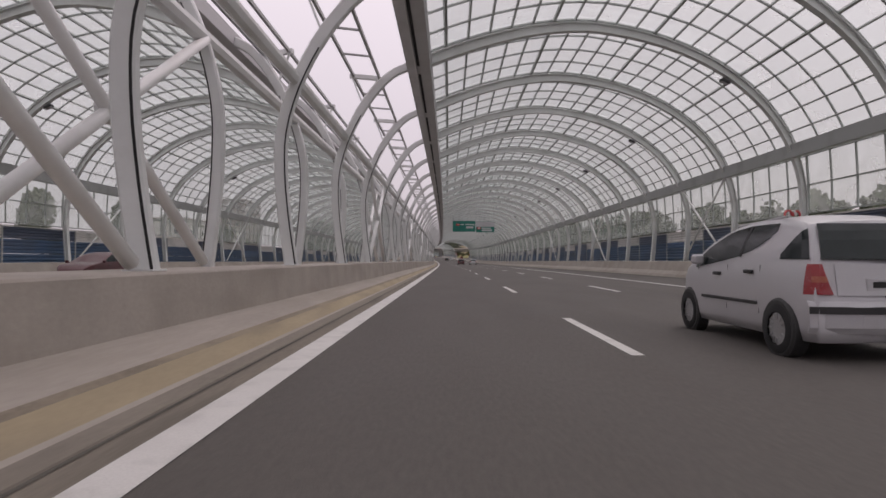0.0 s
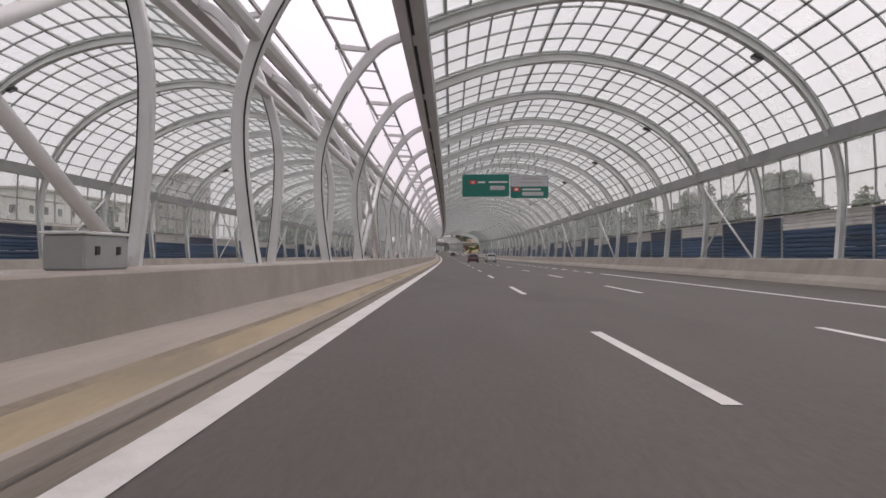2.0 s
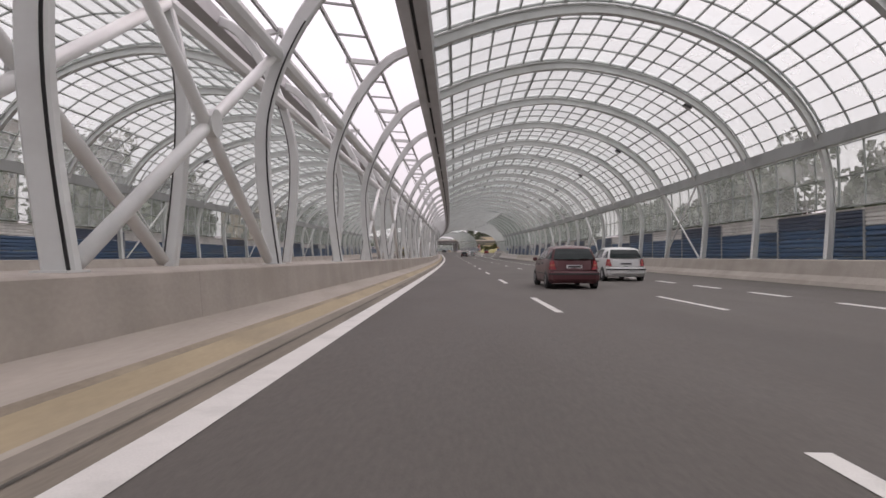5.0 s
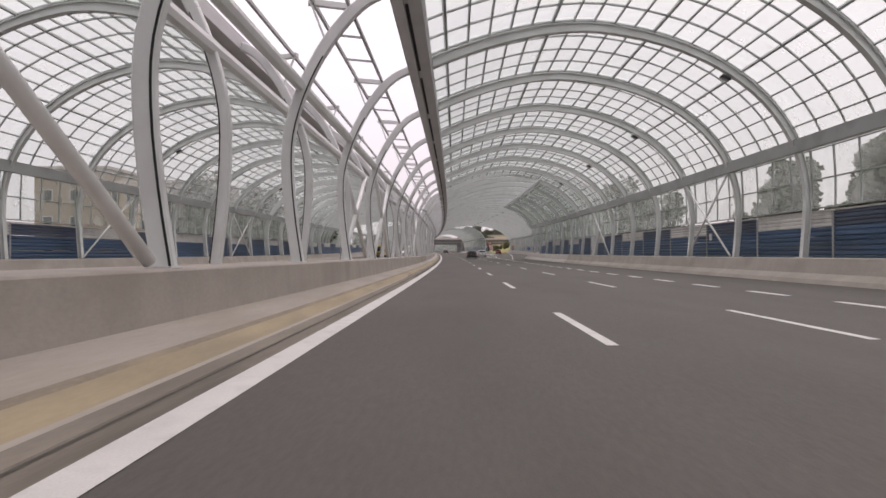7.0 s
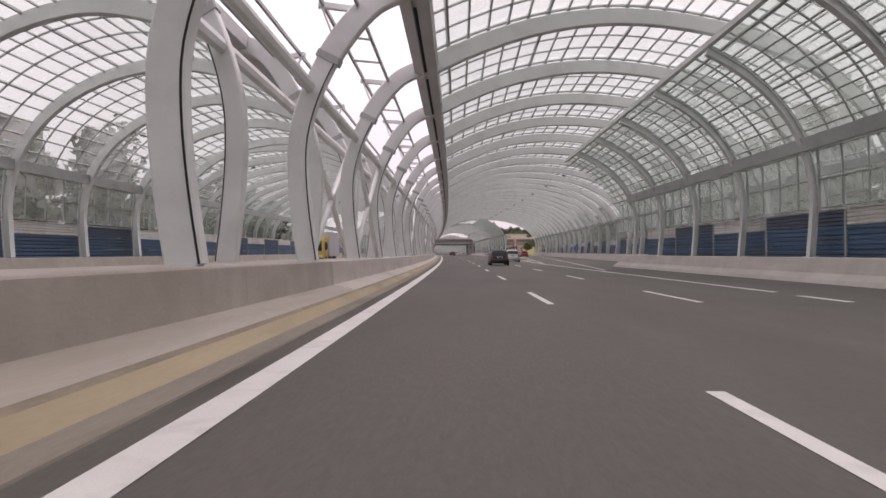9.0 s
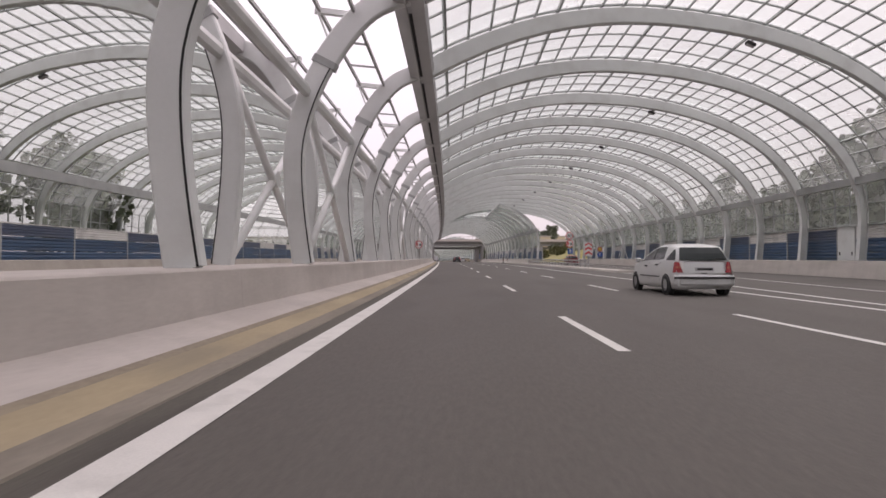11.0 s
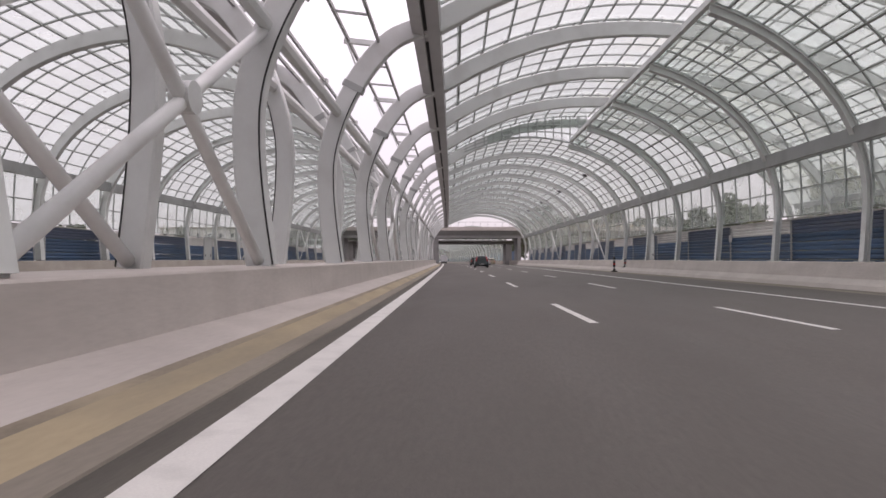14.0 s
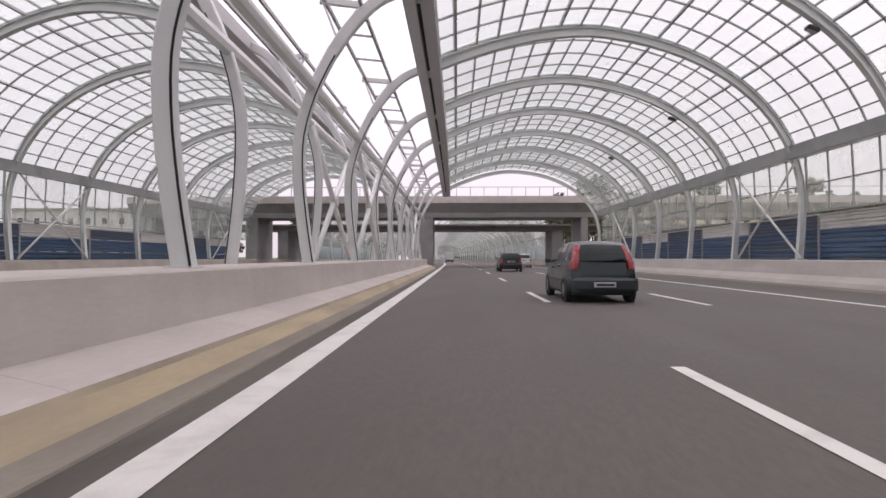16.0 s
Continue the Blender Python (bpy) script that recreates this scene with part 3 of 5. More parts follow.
# ---------------------------------------------------------------- ribs
def make_rib(k, w, deep, mirror):
    d, wd = (0.44, 0.24) if deep else (0.25, 0.15)
    rd, rw = (0.60, 0.30) if deep else (0.34, 0.24)
    rib = thing("vault_rib", ("deep light-grey painted steel box rib on the concrete median wall" if deep else "slender light-grey painted steel rib on the concrete median wall"),
                "arch rib", "wide vault ribs" if deep else "narrow vault ribs")
    piece("column", swept(ARM_LOW, box_section(wd, d), mirror).done("column", STEEL), rib)
    piece("column_head", swept(ARM_HIGH, box_section(wd * 1.05, d * 1.15 if deep else d * 1.05), mirror).done("column_head", STEEL), rib)
    slot = offset(ARM_LOW, -(d / 2 - 0.035))
    piece("joint_strip", swept(slot, [(-wd / 2 - 0.006, -0.013), (-wd / 2 + 0.02, -0.013), (-wd / 2 + 0.02, 0.013), (-wd / 2 - 0.006, 0.013)], mirror).done("joint_strip", RUBBER), rib, "black joint strip up the column")
    roof = roof_points(w)
    top = [p for p in roof if p[1] > 5.5 or p[0] < 8]
    leg = [p for p in roof if not (p[1] > 5.5 or p[0] < 8)]
    piece("roof_arch", swept(top + leg[:1], box_section(rw, rd) if deep else beam_section(rw, rd), mirror).done("roof_arch", STEEL), rib)
    piece("wall_leg", swept(leg, beam_section(rw, rd * 0.9), mirror).done("wall_leg", STEEL), rib)
    q = lambda x: 2 * XM - x if mirror else x
    fx = q(XF)
    if not mirror:
        piece("base_plate", Build().box(fx - 0.17, fx + 0.17, -0.16, 0.16, 0.93, 0.95).done("base_plate", STEEL), rib)
    fy = LEAN[0] * (w - XF)
    if not mirror:
        piece("base_plate", Build().box(q(w) - 0.26, q(w) + 0.26, fy - 0.2, fy + 0.2, 0.93, 0.955).done("base_plate", STEEL), rib)
    if deep and w > WN and not mirror:
        b = Build()
        for (x, z), (nx, nz) in list(zip(even(roof, 34), normals(even(roof, 34))))[1:28]:
            b.bar(skewed(x + nx * 0.28, z + nz * 0.28), skewed(x + nx * 0.45, z + nz * 0.45), 0.09, 0.09, (0, 1, 0))
        tagged(piece("glazing_bracket", b.done("glazing_bracket", STEEL_DARK), rib, "short brackets that carry the glass"), kind="stuff")
    if deep:
        piece("splice_collar", swept([(-3.0, 5.58), (-2.93, 5.74)], box_section(wd + 0.04, d * 1.15 + 0.04), mirror).done("splice_collar", STEEL_DARK), rib)
    return rib


for mir in (False, True):
    LEAN[0] = SKEW if mir else skew_of(0)
    first = make_rib(0, WN, False, mir)
    first.matrix_basis = at(station(-3, mir))
    for k in range(-2, 81):
        if is_deep(k, mir) or (k > 24 and not mir):
            LEAN[0] = SKEW if mir else skew_of(k)
            make_rib(k, rib_w(k, mir), is_deep(k, mir), mir).matrix_basis = at(station(k, mir))
        else:
            copy_thing(first, at(station(k, mir)))


LEAN[0] = SKEW
# the narrow vault's own ribs where they stand inside the wide vault
def half_rib(x0):
    rib = thing("wall_rib", "curved grey steel rib of the inner glazed wall", "arch rib", "inner wall ribs")
    pts = cut_at_x(roof_points(WN), x0)
    piece("roof_arch", swept(pts[:-5], beam_section(0.26, 0.34)).done("roof_arch", STEEL), rib)
    piece("wall_leg", swept(pts[-6:], beam_section(0.26, 0.31)).done("wall_leg", STEEL), rib)
    fy = SKEW * (WN - XF)
    piece("base_plate", Build().box(WN - 0.26, WN + 0.26, fy - 0.2, fy + 0.2, 0.93, 0.955).done("base_plate", STEEL), rib)
    return rib


HALF_A = [0.75 + BAY * (39 + i) for i in range(1, 8)]
HALF_B = [1.0 + BAY * k for k in range(63, 69)]
for group, x0 in ((HALF_A, 9.4), (HALF_B, 8.2)):
    first = half_rib(x0)
    first.matrix_basis = at(group[0])
    for s in group[1:]:
        copy_thing(first, at(s))

# ---------------------------------------------------------------- glazing between the ribs
def glazing_line(w, n, x0=None):
    pts = roof_points(w)
    roof = offset(pts, 0.27 if w == WN else 0.44)
    up = [p for p in roof if p[1] > 5.55 or p[0] < 8]
    if x0 is not None:
        up = [p for p in up if p[0] >= x0]
    wall = [(w + 0.40, 5.45), (w + 0.48, 4.2), (w + 0.47, 3.0)]
    return even(up, n) + wall


def glazing_bay(line0, line1, length, mirror, split, lean0=SKEW, lean1=SKEW, category="glazed roof", label="bay of dusty clear glass panes in grey metal bars"):
    bay = thing("glazed_bay", label, category, "glazed bays")
    def pl(f, i):
        x, z = line0[i][0] * (1 - f) + line1[i][0] * f, line0[i][1] * (1 - f) + line1[i][1] * f
        LEAN[0] = lean0 * (1 - f) + lean1 * f
        return skewed(x, z, length * f, mirror)

    n = len(line0)
    b = Build()
    for i in range(n - 1):
        for j in range(4):
            b.add([pl(j / 4, i), pl((j + 1) / 4, i), pl((j + 1) / 4, i + 1), pl(j / 4, i + 1)], [(0, 1, 2, 3)])
    g = piece("glass_panes", b.done("glass_panes", GLASS), bay, "dusty clear glass")
    joined = Build()
    for i in range(n):
        w, h = (0.085, 0.12) if i % 5 == 1 else (0.055, 0.085)
        bb = Build() if split else joined
        a, c = line0[max(i - 1, 0)], line0[min(i + 1, n - 1)]
        t = math.hypot(c[0] - a[0], c[1] - a[1])
        nrm = Vector(((-(c[1] - a[1]) / t) * (-1 if mirror else 1), 0, (c[0] - a[0]) / t))
        bb.bar(pl(0, i), pl(1, i), w, h, nrm)
        if split:
            piece("purlin", bb.done("purlin", BARS), bay)
    if not split:
        tagged(piece("purlin_grid", joined.done("purlin_grid", BARS), bay), kind="stuff")
    for j in (0, 1, 2, 3):
        bb = Build()
        rings = []
        for i in range(n):
            c = pl(j / 4, i)
            a, e = line0[max(i - 1, 0)], line0[min(i + 1, n - 1)]
            t = math.hypot(e[0] - a[0], e[1] - a[1])
            nrm = Vector(((-(e[1] - a[1]) / t) * (-1 if mirror else 1), 0, (e[0] - a[0]) / t))
            yy = Vector((0, 0.05 if j == 0 else 0.028, 0))
            rings.append([c - yy - nrm * 0.035, c + yy - nrm * 0.035, c + yy + nrm * 0.03, c - yy + nrm * 0.03])
        piece("mullion", bb.rings(rings, caps=True).done("mullion", BARS), bay)
    return bay


NARROW = glazing_line(WN, 21)
for mir in (False, True):
    lean = SKEW if mir else skew_of(0)
    first = glazing_bay(NARROW, NARROW, BAY, mir, not mir, lean, lean)
    first.matrix_basis = at(station(-3, mir))
    plain = glazing_bay(NARROW, NARROW, BAY, mir, False, lean, lean)
    plain.matrix_basis = at(station(79, mir))
    for k in range(-2, 79):
        w0, w1, length = rib_w(k, mir), rib_w(k + 1, mir), station(k + 1, mir) - station(k, mir)
        if w0 != w1 and not mir and WN in (w0, w1):
            w0 = w1 = WN
        leans = (SKEW, SKEW) if mir else (skew_of(k), skew_of(k + 1))
        if max(w0, w1) > WN:
            glazing_bay(glazing_line(w0, 28), glazing_line(w1, 28), length, mir, False, *leans).matrix_basis = at(station(k, mir))
        elif abs(length - BAY) > 0.02 or (k > 23 and not mir):
            glazing_bay(NARROW, NARROW, length, mir, not mir and k < 28, *leans).matrix_basis = at(station(k, mir))
        else:
            copy_thing(first if k < 28 else plain, at(station(k, mir)))


LEAN[0] = SKEW


def lunette(k, w, x1):
    """Added upright glass that closes the gap between the wide vault's end and the narrow roof below it."""
    lu = thing("glazed_end", "added upright glazing that closes the gap between wide and narrow roof", "glazed wall", "", at(rib_s(k)))
    lo, hi = offset(roof_points(WN), 0.25)[:28], offset(roof_points(w), 0.44)[:28]
    # bars stand close together to dim the bright sky in the gap
    xs = [-0.7 + (x1 + 0.7) * i / 16 for i in range(17)]
    zl = [float(np.interp(x, [p[0] for p in lo], [p[1] for p in lo])) - 0.1 for x in xs]
    zh = [float(np.interp(x, [p[0] for p in hi], [p[1] for p in hi])) for x in xs]
    b = Build()
    b.rings([[skewed(x, zl[i] * (1 - j / 2) + zh[i] * j / 2) for j in range(3)] for i, x in enumerate(xs)], closed=False)
    piece("glass_panes", b.done("glass_panes", GLASS), lu)
    for i, x in enumerate(xs[1:], 1):
        piece("mullion", Build().bar(skewed(x, zl[i]), skewed(x, zh[i] + 0.02), 0.07, 0.08, (0, 1, 0)).done("mullion", BARS), lu)
    for f in (0.0, 0.33, 0.67, 1.0):
        b = Build()
        zz = [zl[i] * (1 - f) + zh[i] * f for i in range(17)]
        b.rings([[skewed(x, z + dz, dy) for dy, dz in ((-0.045, -0.035), (0.045, -0.035), (0.045, 0.035), (-0.045, 0.035))] for x, z in zip(xs, zz)], caps=True)
        piece("purlin", b.done("purlin", BARS), lu)


lunette(40, rib_w(40), 9.4)
lunette(68, rib_w(68), 9.6)
for stations, x0 in (([HALF_A[0] + BAY * i for i in range(7)], 9.4), (HALF_B[:-1], 8.2)):
    line = glazing_line(WN, 11, x0)
    first = glazing_bay(line, line, BAY, False, False, category="glazed wall", label="inner curved bay of dusty glass panes in grey bars")
    first.matrix_basis = at(stations[0])
    for s in stations[1:]:
        copy_thing(first, at(s))
    b = Build()
    strip("edge_trim", stations[0] + 4, stations[-1] + 9, [(line[0][0] - 0.1, line[0][1] - 0.12), (line[0][0] + 0.1, line[0][1] - 0.12), (line[0][0] + 0.1, line[0][1] + 0.1), (line[0][0] - 0.1, line[0][1] + 0.1)], STEEL, closed=True, build=b)
    structure("edge_trim", b.done("edge_trim", STEEL), "light steel trim along the inner vault's edge")

LEAN[0] = SKEW
# ---------------------------------------------------------------- open strip over the median: rails, rungs, trestles
def ladder_bay(mirror):
    bay = thing("roof_ladder", "open ladder of thin grey steel rails and rungs over the median", "steel frame", "roof ladders")
    a, c = (-3.12, 6.95), (-2.32, 6.95)
    for x, z in (a, c):
        piece("rail", Build().bar(skewed(x, z, 0, mirror), skewed(x, z, BAY, mirror), 0.07, 0.1).done("rail", STEEL_DARK), bay)
    for y in (0.15, 2.1, 4.05):
        wide = y < 1
        p, q = skewed(a[0] - (0.12 if wide else 0), a[1], y, mirror), skewed(*c, y, mirror)
        if wide or not mirror:
            piece("rung", Build().bar(p, q, 0.13 if wide else 0.05, 0.13 if wide else 0.05).done("rung", STEEL if wide else STEEL_DARK), bay)
    for x, z in ((-3.16, 6.9), (-2.36, 6.9)):
        piece("bracket", Build().bar(skewed(x, z, 0.1, mirror), skewed(-2.86, 6.12, 0.0, mirror), 0.05, 0.05).done("bracket", STEEL), bay)
    top = skewed(-1.0, 8.05, 0, mirror)
    piece("edge_rail", Build().bar(top, skewed(-1.0, 8.05, BAY, mirror), 0.08, 0.1).done("edge_rail", STEEL_DARK), bay)
    return bay


for mir in (False, True):
    first = ladder_bay(mir)
    first.matrix_basis = at(station(-3, mir))
    for k in range(-2, 80):
        copy_thing(first, at(station(k, mir)))
    q = lambda x: 2 * XM - x if mir else x
    b = Build()
    strip("median_beam", -40, 484, [(q(-3.36) + 0.11 * math.cos(a), 4.95 + 0.16 * math.sin(a)) for a in [math.pi / 4 * i for i in range(8)]], STEEL, closed=True, build=b)
    structure("median_beam", b.done("median_beam", STEEL), "grey steel beam that ties the median columns")

# ---------------------------------------------------------------- crossed tubes between the columns
def cross_brace(mirror):
    br = thing("cross_brace", "crossed white steel tubes between two median columns", "brace", "median braces")
    lo, hi = (-3.45, 1.02), (-3.40, 4.9)
    p = [skewed(*lo, 0.25, mirror), skewed(*hi, 0.1, mirror), skewed(*lo, BAY - 0.25, mirror), skewed(*hi, BAY - 0.1, mirror)]
    piece("tube", Build().tube(p[0], p[3], 0.088, 14).done("tube", STEEL_WHITE, True), br)
    piece("tube", Build().tube(p[2], p[1], 0.088, 14).done("tube", STEEL_WHITE, True), br)
    mid = (p[0] + p[3]) / 2
    piece("node_plate", Build().tube(mid - Vector((0.12, 0, 0)), mid + Vector((0.12, 0, 0)), 0.2, 16).done("node_plate", STEEL), br)
    return br


BRACED = [-4, 0, 4, 8, 12, 16, 19] + list(range(22, 80, 4))
for mir in (False, True):
    first = cross_brace(mir)
    first.matrix_basis = at(station(BRACED[0], mir))
    for k in BRACED[1:]:
        copy_thing(first, at(station(k - 1 if mir and k > 18 else k, mir)))


def wall_brace(mirror):
    br = thing("wall_brace", "crossed slim steel tubes on the glazed side wall", "brace", "wall braces")
    lo, hi = (14.62, 1.0), (14.5, 5.3)
    y0 = -SKEW * (14.8 - XF)
    p = [skewed(*lo, y0 + 0.2, mirror), skewed(*hi, y0 + 0.2, mirror), skewed(*lo, y0 + BAY - 0.2, mirror), skewed(*hi, y0 + BAY - 0.2, mirror)]
    piece("tube", Build().tube(p[0], p[3], 0.055, 10).done("tube", STEEL_WHITE, True), br)
    piece("tube", Build().tube(p[2], p[1], 0.055, 10).done("tube", STEEL_WHITE, True), br)
    return br


for mir in (False, True):
    first = wall_brace(mir)
    spots = [BAY * k + 0.6 for k in (-3, 1, 5, 9, 13, 17, 20, 23, 27, 31, 35, 39, 71, 75, 79)]
    first.matrix_basis = at(spots[0] + (PHASE - 0.15 if mir else 0))
    for s in spots[1:]:
        copy_thing(first, at(s + (PHASE - 0.15 if mir else 0)))
    if not mir:
        for s in (372.5, 393.5):
            copy_thing(first, at(s, wide_wall(s) - 14.9, 0, -3.4))

# ---------------------------------------------------------------- noise panels outside the side walls
SLAT = Build().rings([[Vector((x, y, z)) for x, z in ((0, 0), (-0.05, 0.04), (-0.05, 0.14), (0, 0.18), (0, 0.21), (-0.05, 0.25), (-0.05, 0.35), (0, 0.39), (0.06, 0.39), (0.06, 0))] for y in (0.06, BAY - 0.06)], caps=True)
SLAT_BLUE, SLAT_GREY, SLAT_SLATE = SLAT.done("slat", BLUE), SLAT.done("slat", GREY_PANEL), SLAT.done("slat", SLATE)
POST = Build().box(-0.06, 0.1, -0.06, 0.06, 0, 2.85).done("post", STEEL_DARK)
CAP = Build().box(-0.07, 0.09, 0.06, BAY - 0.06, 0, 0.06).done("cap", GREY_PANEL)
BOARD = Build().rings([[Vector((x, y, z + 0.39 * i)) for i in range(2) for x, z in ((0, 0), (-0.05, 0.04), (-0.05, 0.14), (0, 0.18), (0, 0.21), (-0.05, 0.25), (-0.05, 0.35), (0, 0.385))] + [Vector((0.06, y, 0.78)), Vector((0.06, y, 0))] for y in (0.06, BAY - 0.06)], caps=True)
BOARD_BLUE, BOARD_GREY, BOARD_SLATE = BOARD.done("slat", BLUE), BOARD.done("slat", GREY_PANEL), BOARD.done("slat", SLATE)


def noise_panel(pale, far=False):
    """Ribbed boards between two posts; every other bay has pale boards on top."""
    p = thing("noise_panel", "dark blue ribbed noise panel with pale grey top boards" if pale else "dark blue ribbed noise panel with slate-blue top boards", "noise barrier", "noise panels")
    for i in range(3 if far else 6):
        top = i >= (2 if far else 4)
        mesh = (BOARD_GREY if pale else BOARD_SLATE) if top and far else BOARD_BLUE if far else (SLAT_GREY if pale else SLAT_SLATE) if top else SLAT_BLUE
        s = piece("slat", mesh, p)
        s.location = (0, 0, 0.62 + (0.8 if far else 0.4) * i - (0.08 if i == 5 else 0.0))
        if top:
            s.scale = (1, 1, 0.8)
    piece("cap", CAP, p).location = (0, 0, 2.86)
    piece("post", POST, p)
    return p


TURNED = Matrix.Rotation(math.pi, 4, "Z") @ Matrix.Translation((0, -BAY, 0))
near_kinds, far_kinds = [noise_panel(True), noise_panel(False)], [noise_panel(True, True), noise_panel(False, True)]
for i in (0, 1):
    near_kinds[i].matrix_basis = at(-36.15 + BAY * i, 15.6)
    far_kinds[i].matrix_basis = at(-36.15 + BAY * i, 2 * XM - 15.6) @ TURNED
for i in range(2, 53):
    copy_thing(near_kinds[i % 2], at(-36.15 + BAY * i, 15.6))
for i in range(17):
    copy_thing(near_kinds[i % 2], at(384.2 + BAY * i, 15.6))
for i in range(27):
    s = 246 + BAY * i * 1.0
    if s < 414:
        copy_thing(near_kinds[i % 2], at(s, wide_wall(s) + 0.75, 0, -3.4))
for i in range(2, 87):
    copy_thing(far_kinds[i % 2], at(-36.15 + BAY * i, 2 * XM - 15.6) @ TURNED)


def service_door(m):
    d = thing("service_door", "pale grey metal service door set in the blue noise panels", "door", "service doors", m)
    piece("leaf", Build().box(-0.09, -0.06, 0.05, 1.75, 0.5, 3.05, 0.01).done("leaf", STEEL), d)
    piece("frame", Build().box(-0.11, -0.05, -0.02, 0.05, 0.45, 3.12).box(-0.11, -0.05, 1.75, 1.82, 0.45, 3.12).box(-0.11, -0.05, 0.05, 1.75, 3.05, 3.12).done("frame", STEEL_DARK), d)
    for y in (0.3, 1.5):
        piece("handle", Build().box(-0.13, -0.09, y - 0.03, y + 0.03, 1.25, 1.45).done("handle", TRIM), d)


service_door(at(243.0, 15.6))
service_door(at(322.0, wide_wall(322) + 0.75, 0, -3.4))
service_door(at(414.6, 15.6))
service_door(at(423.9, 2 * XM - 15.6) @ Matrix.Rotation(math.pi, 4, "Z"))
for s, x, z in ((38.0, 15.5, 2.35), (63.0, 15.5, 2.3), (214.6, 15.5, 2.1), (402.0, 15.5, 2.2)):
    tagged(piece("wall_plate", Build().box(-0.03, 0.0, -0.16, 0.16, -0.2, 0.2, 0.01).done("wall_plate", SIGN_WHITE), m=at(s, x, z)), "small white plate on the blue noise panels", "plate", "wall plates")

# ---------------------------------------------------------------- overhead direction sign
def words(name, text, size, m, mat, parent, extrude=0.004, bold=0.0):
    """Lettering as a mesh, upright in the xz plane and centred."""
    cu = bpy.data.curves.new(name, "FONT")
    cu.body, cu.size, cu.align_x, cu.align_y, cu.extrude, cu.offset = text, size, "CENTER", "CENTER", extrude, bold
    ob = bpy.data.objects.new(name, cu)
    me = bpy.data.meshes.new_from_object(ob)
    bpy.data.objects.remove(ob)
    me.materials.append(mat)
    return piece(name, me, parent, "", m @ pose(0, 0, 0, 90))


def board(x0, x1, z0, z1, y=0.0, t=0.05, c=0.12):
    b = Build()
    pts = []
    for cx, cz, a0 in ((x1 - c, z1 - c, 0), (x0 + c, z1 - c, 90), (x0 + c, z0 + c, 180), (x1 - c, z0 + c, 270)):
        pts += [(cx + c * math.cos(radians(a0 + 30 * i)), cz + c * math.sin(radians(a0 + 30 * i))) for i in range(4)]
    return b.rings([[(x, y, z) for x, z in pts], [(x, y + t, z) for x, z in pts]], caps=True)


gantry = thing("direction_sign", "green overhead direction boards with white fields hung from the vault", "road sign", m=at(97.0, -0.15, -0.15))
left_board = piece("board", board(1.07, 4.84, 6.0, 7.8).done("board", SIGN_GREEN), gantry, "green direction board")
right_board = piece("board", board(4.95, 8.0, 5.88, 7.7, 0.05).done("board", SIGN_GREEN), gantry, "green and grey direction board")
piece("grey_field", board(4.98, 7.97, 6.82, 7.67, 0.043, 0.02).done("grey_field", SIGN_GREY), right_board)
for px, x0, x1, z0, z1, mt in ((left_board, 1.62, 2.2, 7.02, 7.32, SIGN_RED), (right_board, 5.12, 5.72, 6.42, 6.75, SIGN_RED), (left_board, 3.3, 4.5, 6.55, 6.88, SIGN_GREY), (right_board, 5.9, 7.6, 6.08, 6.38, SIGN_GREY)):
    yy = -0.008 if px is left_board else 0.04
    piece("number_field" if mt is SIGN_RED else "white_field", board(x0, x1, z0, z1, yy, 0.012, 0.05).done("field", mt), px)
words("route_number", "S8", 0.26, pose(1.91, -0.012, 7.17), SIGN_WHITE, left_board)
for x0, x1, z in ((2.35, 2.9, 7.17), (3.2, 4.7, 7.18)):
    piece("text_bar", Build().box(x0, x1, -0.006, 0.0, z - 0.06, z + 0.06).done("text_bar", SIGN_WHITE), left_board)
for x0, x1, z in ((5.9, 7.4, 6.58),):
    piece("text_bar", Build().box(x0, x1, 0.042, 0.05, z - 0.06, z + 0.06).done("text_bar", SIGN_WHITE), right_board)
for x0, x1, z in ((5.9, 7.3, 7.45), (5.75, 7.5, 7.12)):
    piece("text_bar", Build().box(x0, x1, 0.036, 0.043, z - 0.045, z + 0.045).done("text_bar", STEEL_DARK), right_board)
piece("text_bar", Build().box(5.28, 5.56, 0.034, 0.04, 6.5, 6.67).done("text_bar", SIGN_WHITE), right_board)
for i in range(10):
    x = 1.3 + 0.72 * i
    za = np.interp(x, [p[0] for p in roof_points(WN)[:20]], [p[1] for p in roof_points(WN)[:20]])
    piece("hanger", Build().tube((x, 0.1, 7.6), (x + (0.22 if i % 2 else -0.22), 0.25, float(za) + 0.1), 0.03, 8).done("hanger", GALV), gantry)
piece("cross_rail", Build().box(1.0, 8.05, 0.06, 0.14, 7.45, 7.53).done("cross_rail", GALV), gantry)
piece("cross_rail", Build().box(1.0, 8.05, 0.06, 0.14, 6.2, 6.28).done("cross_rail", GALV), gantry)


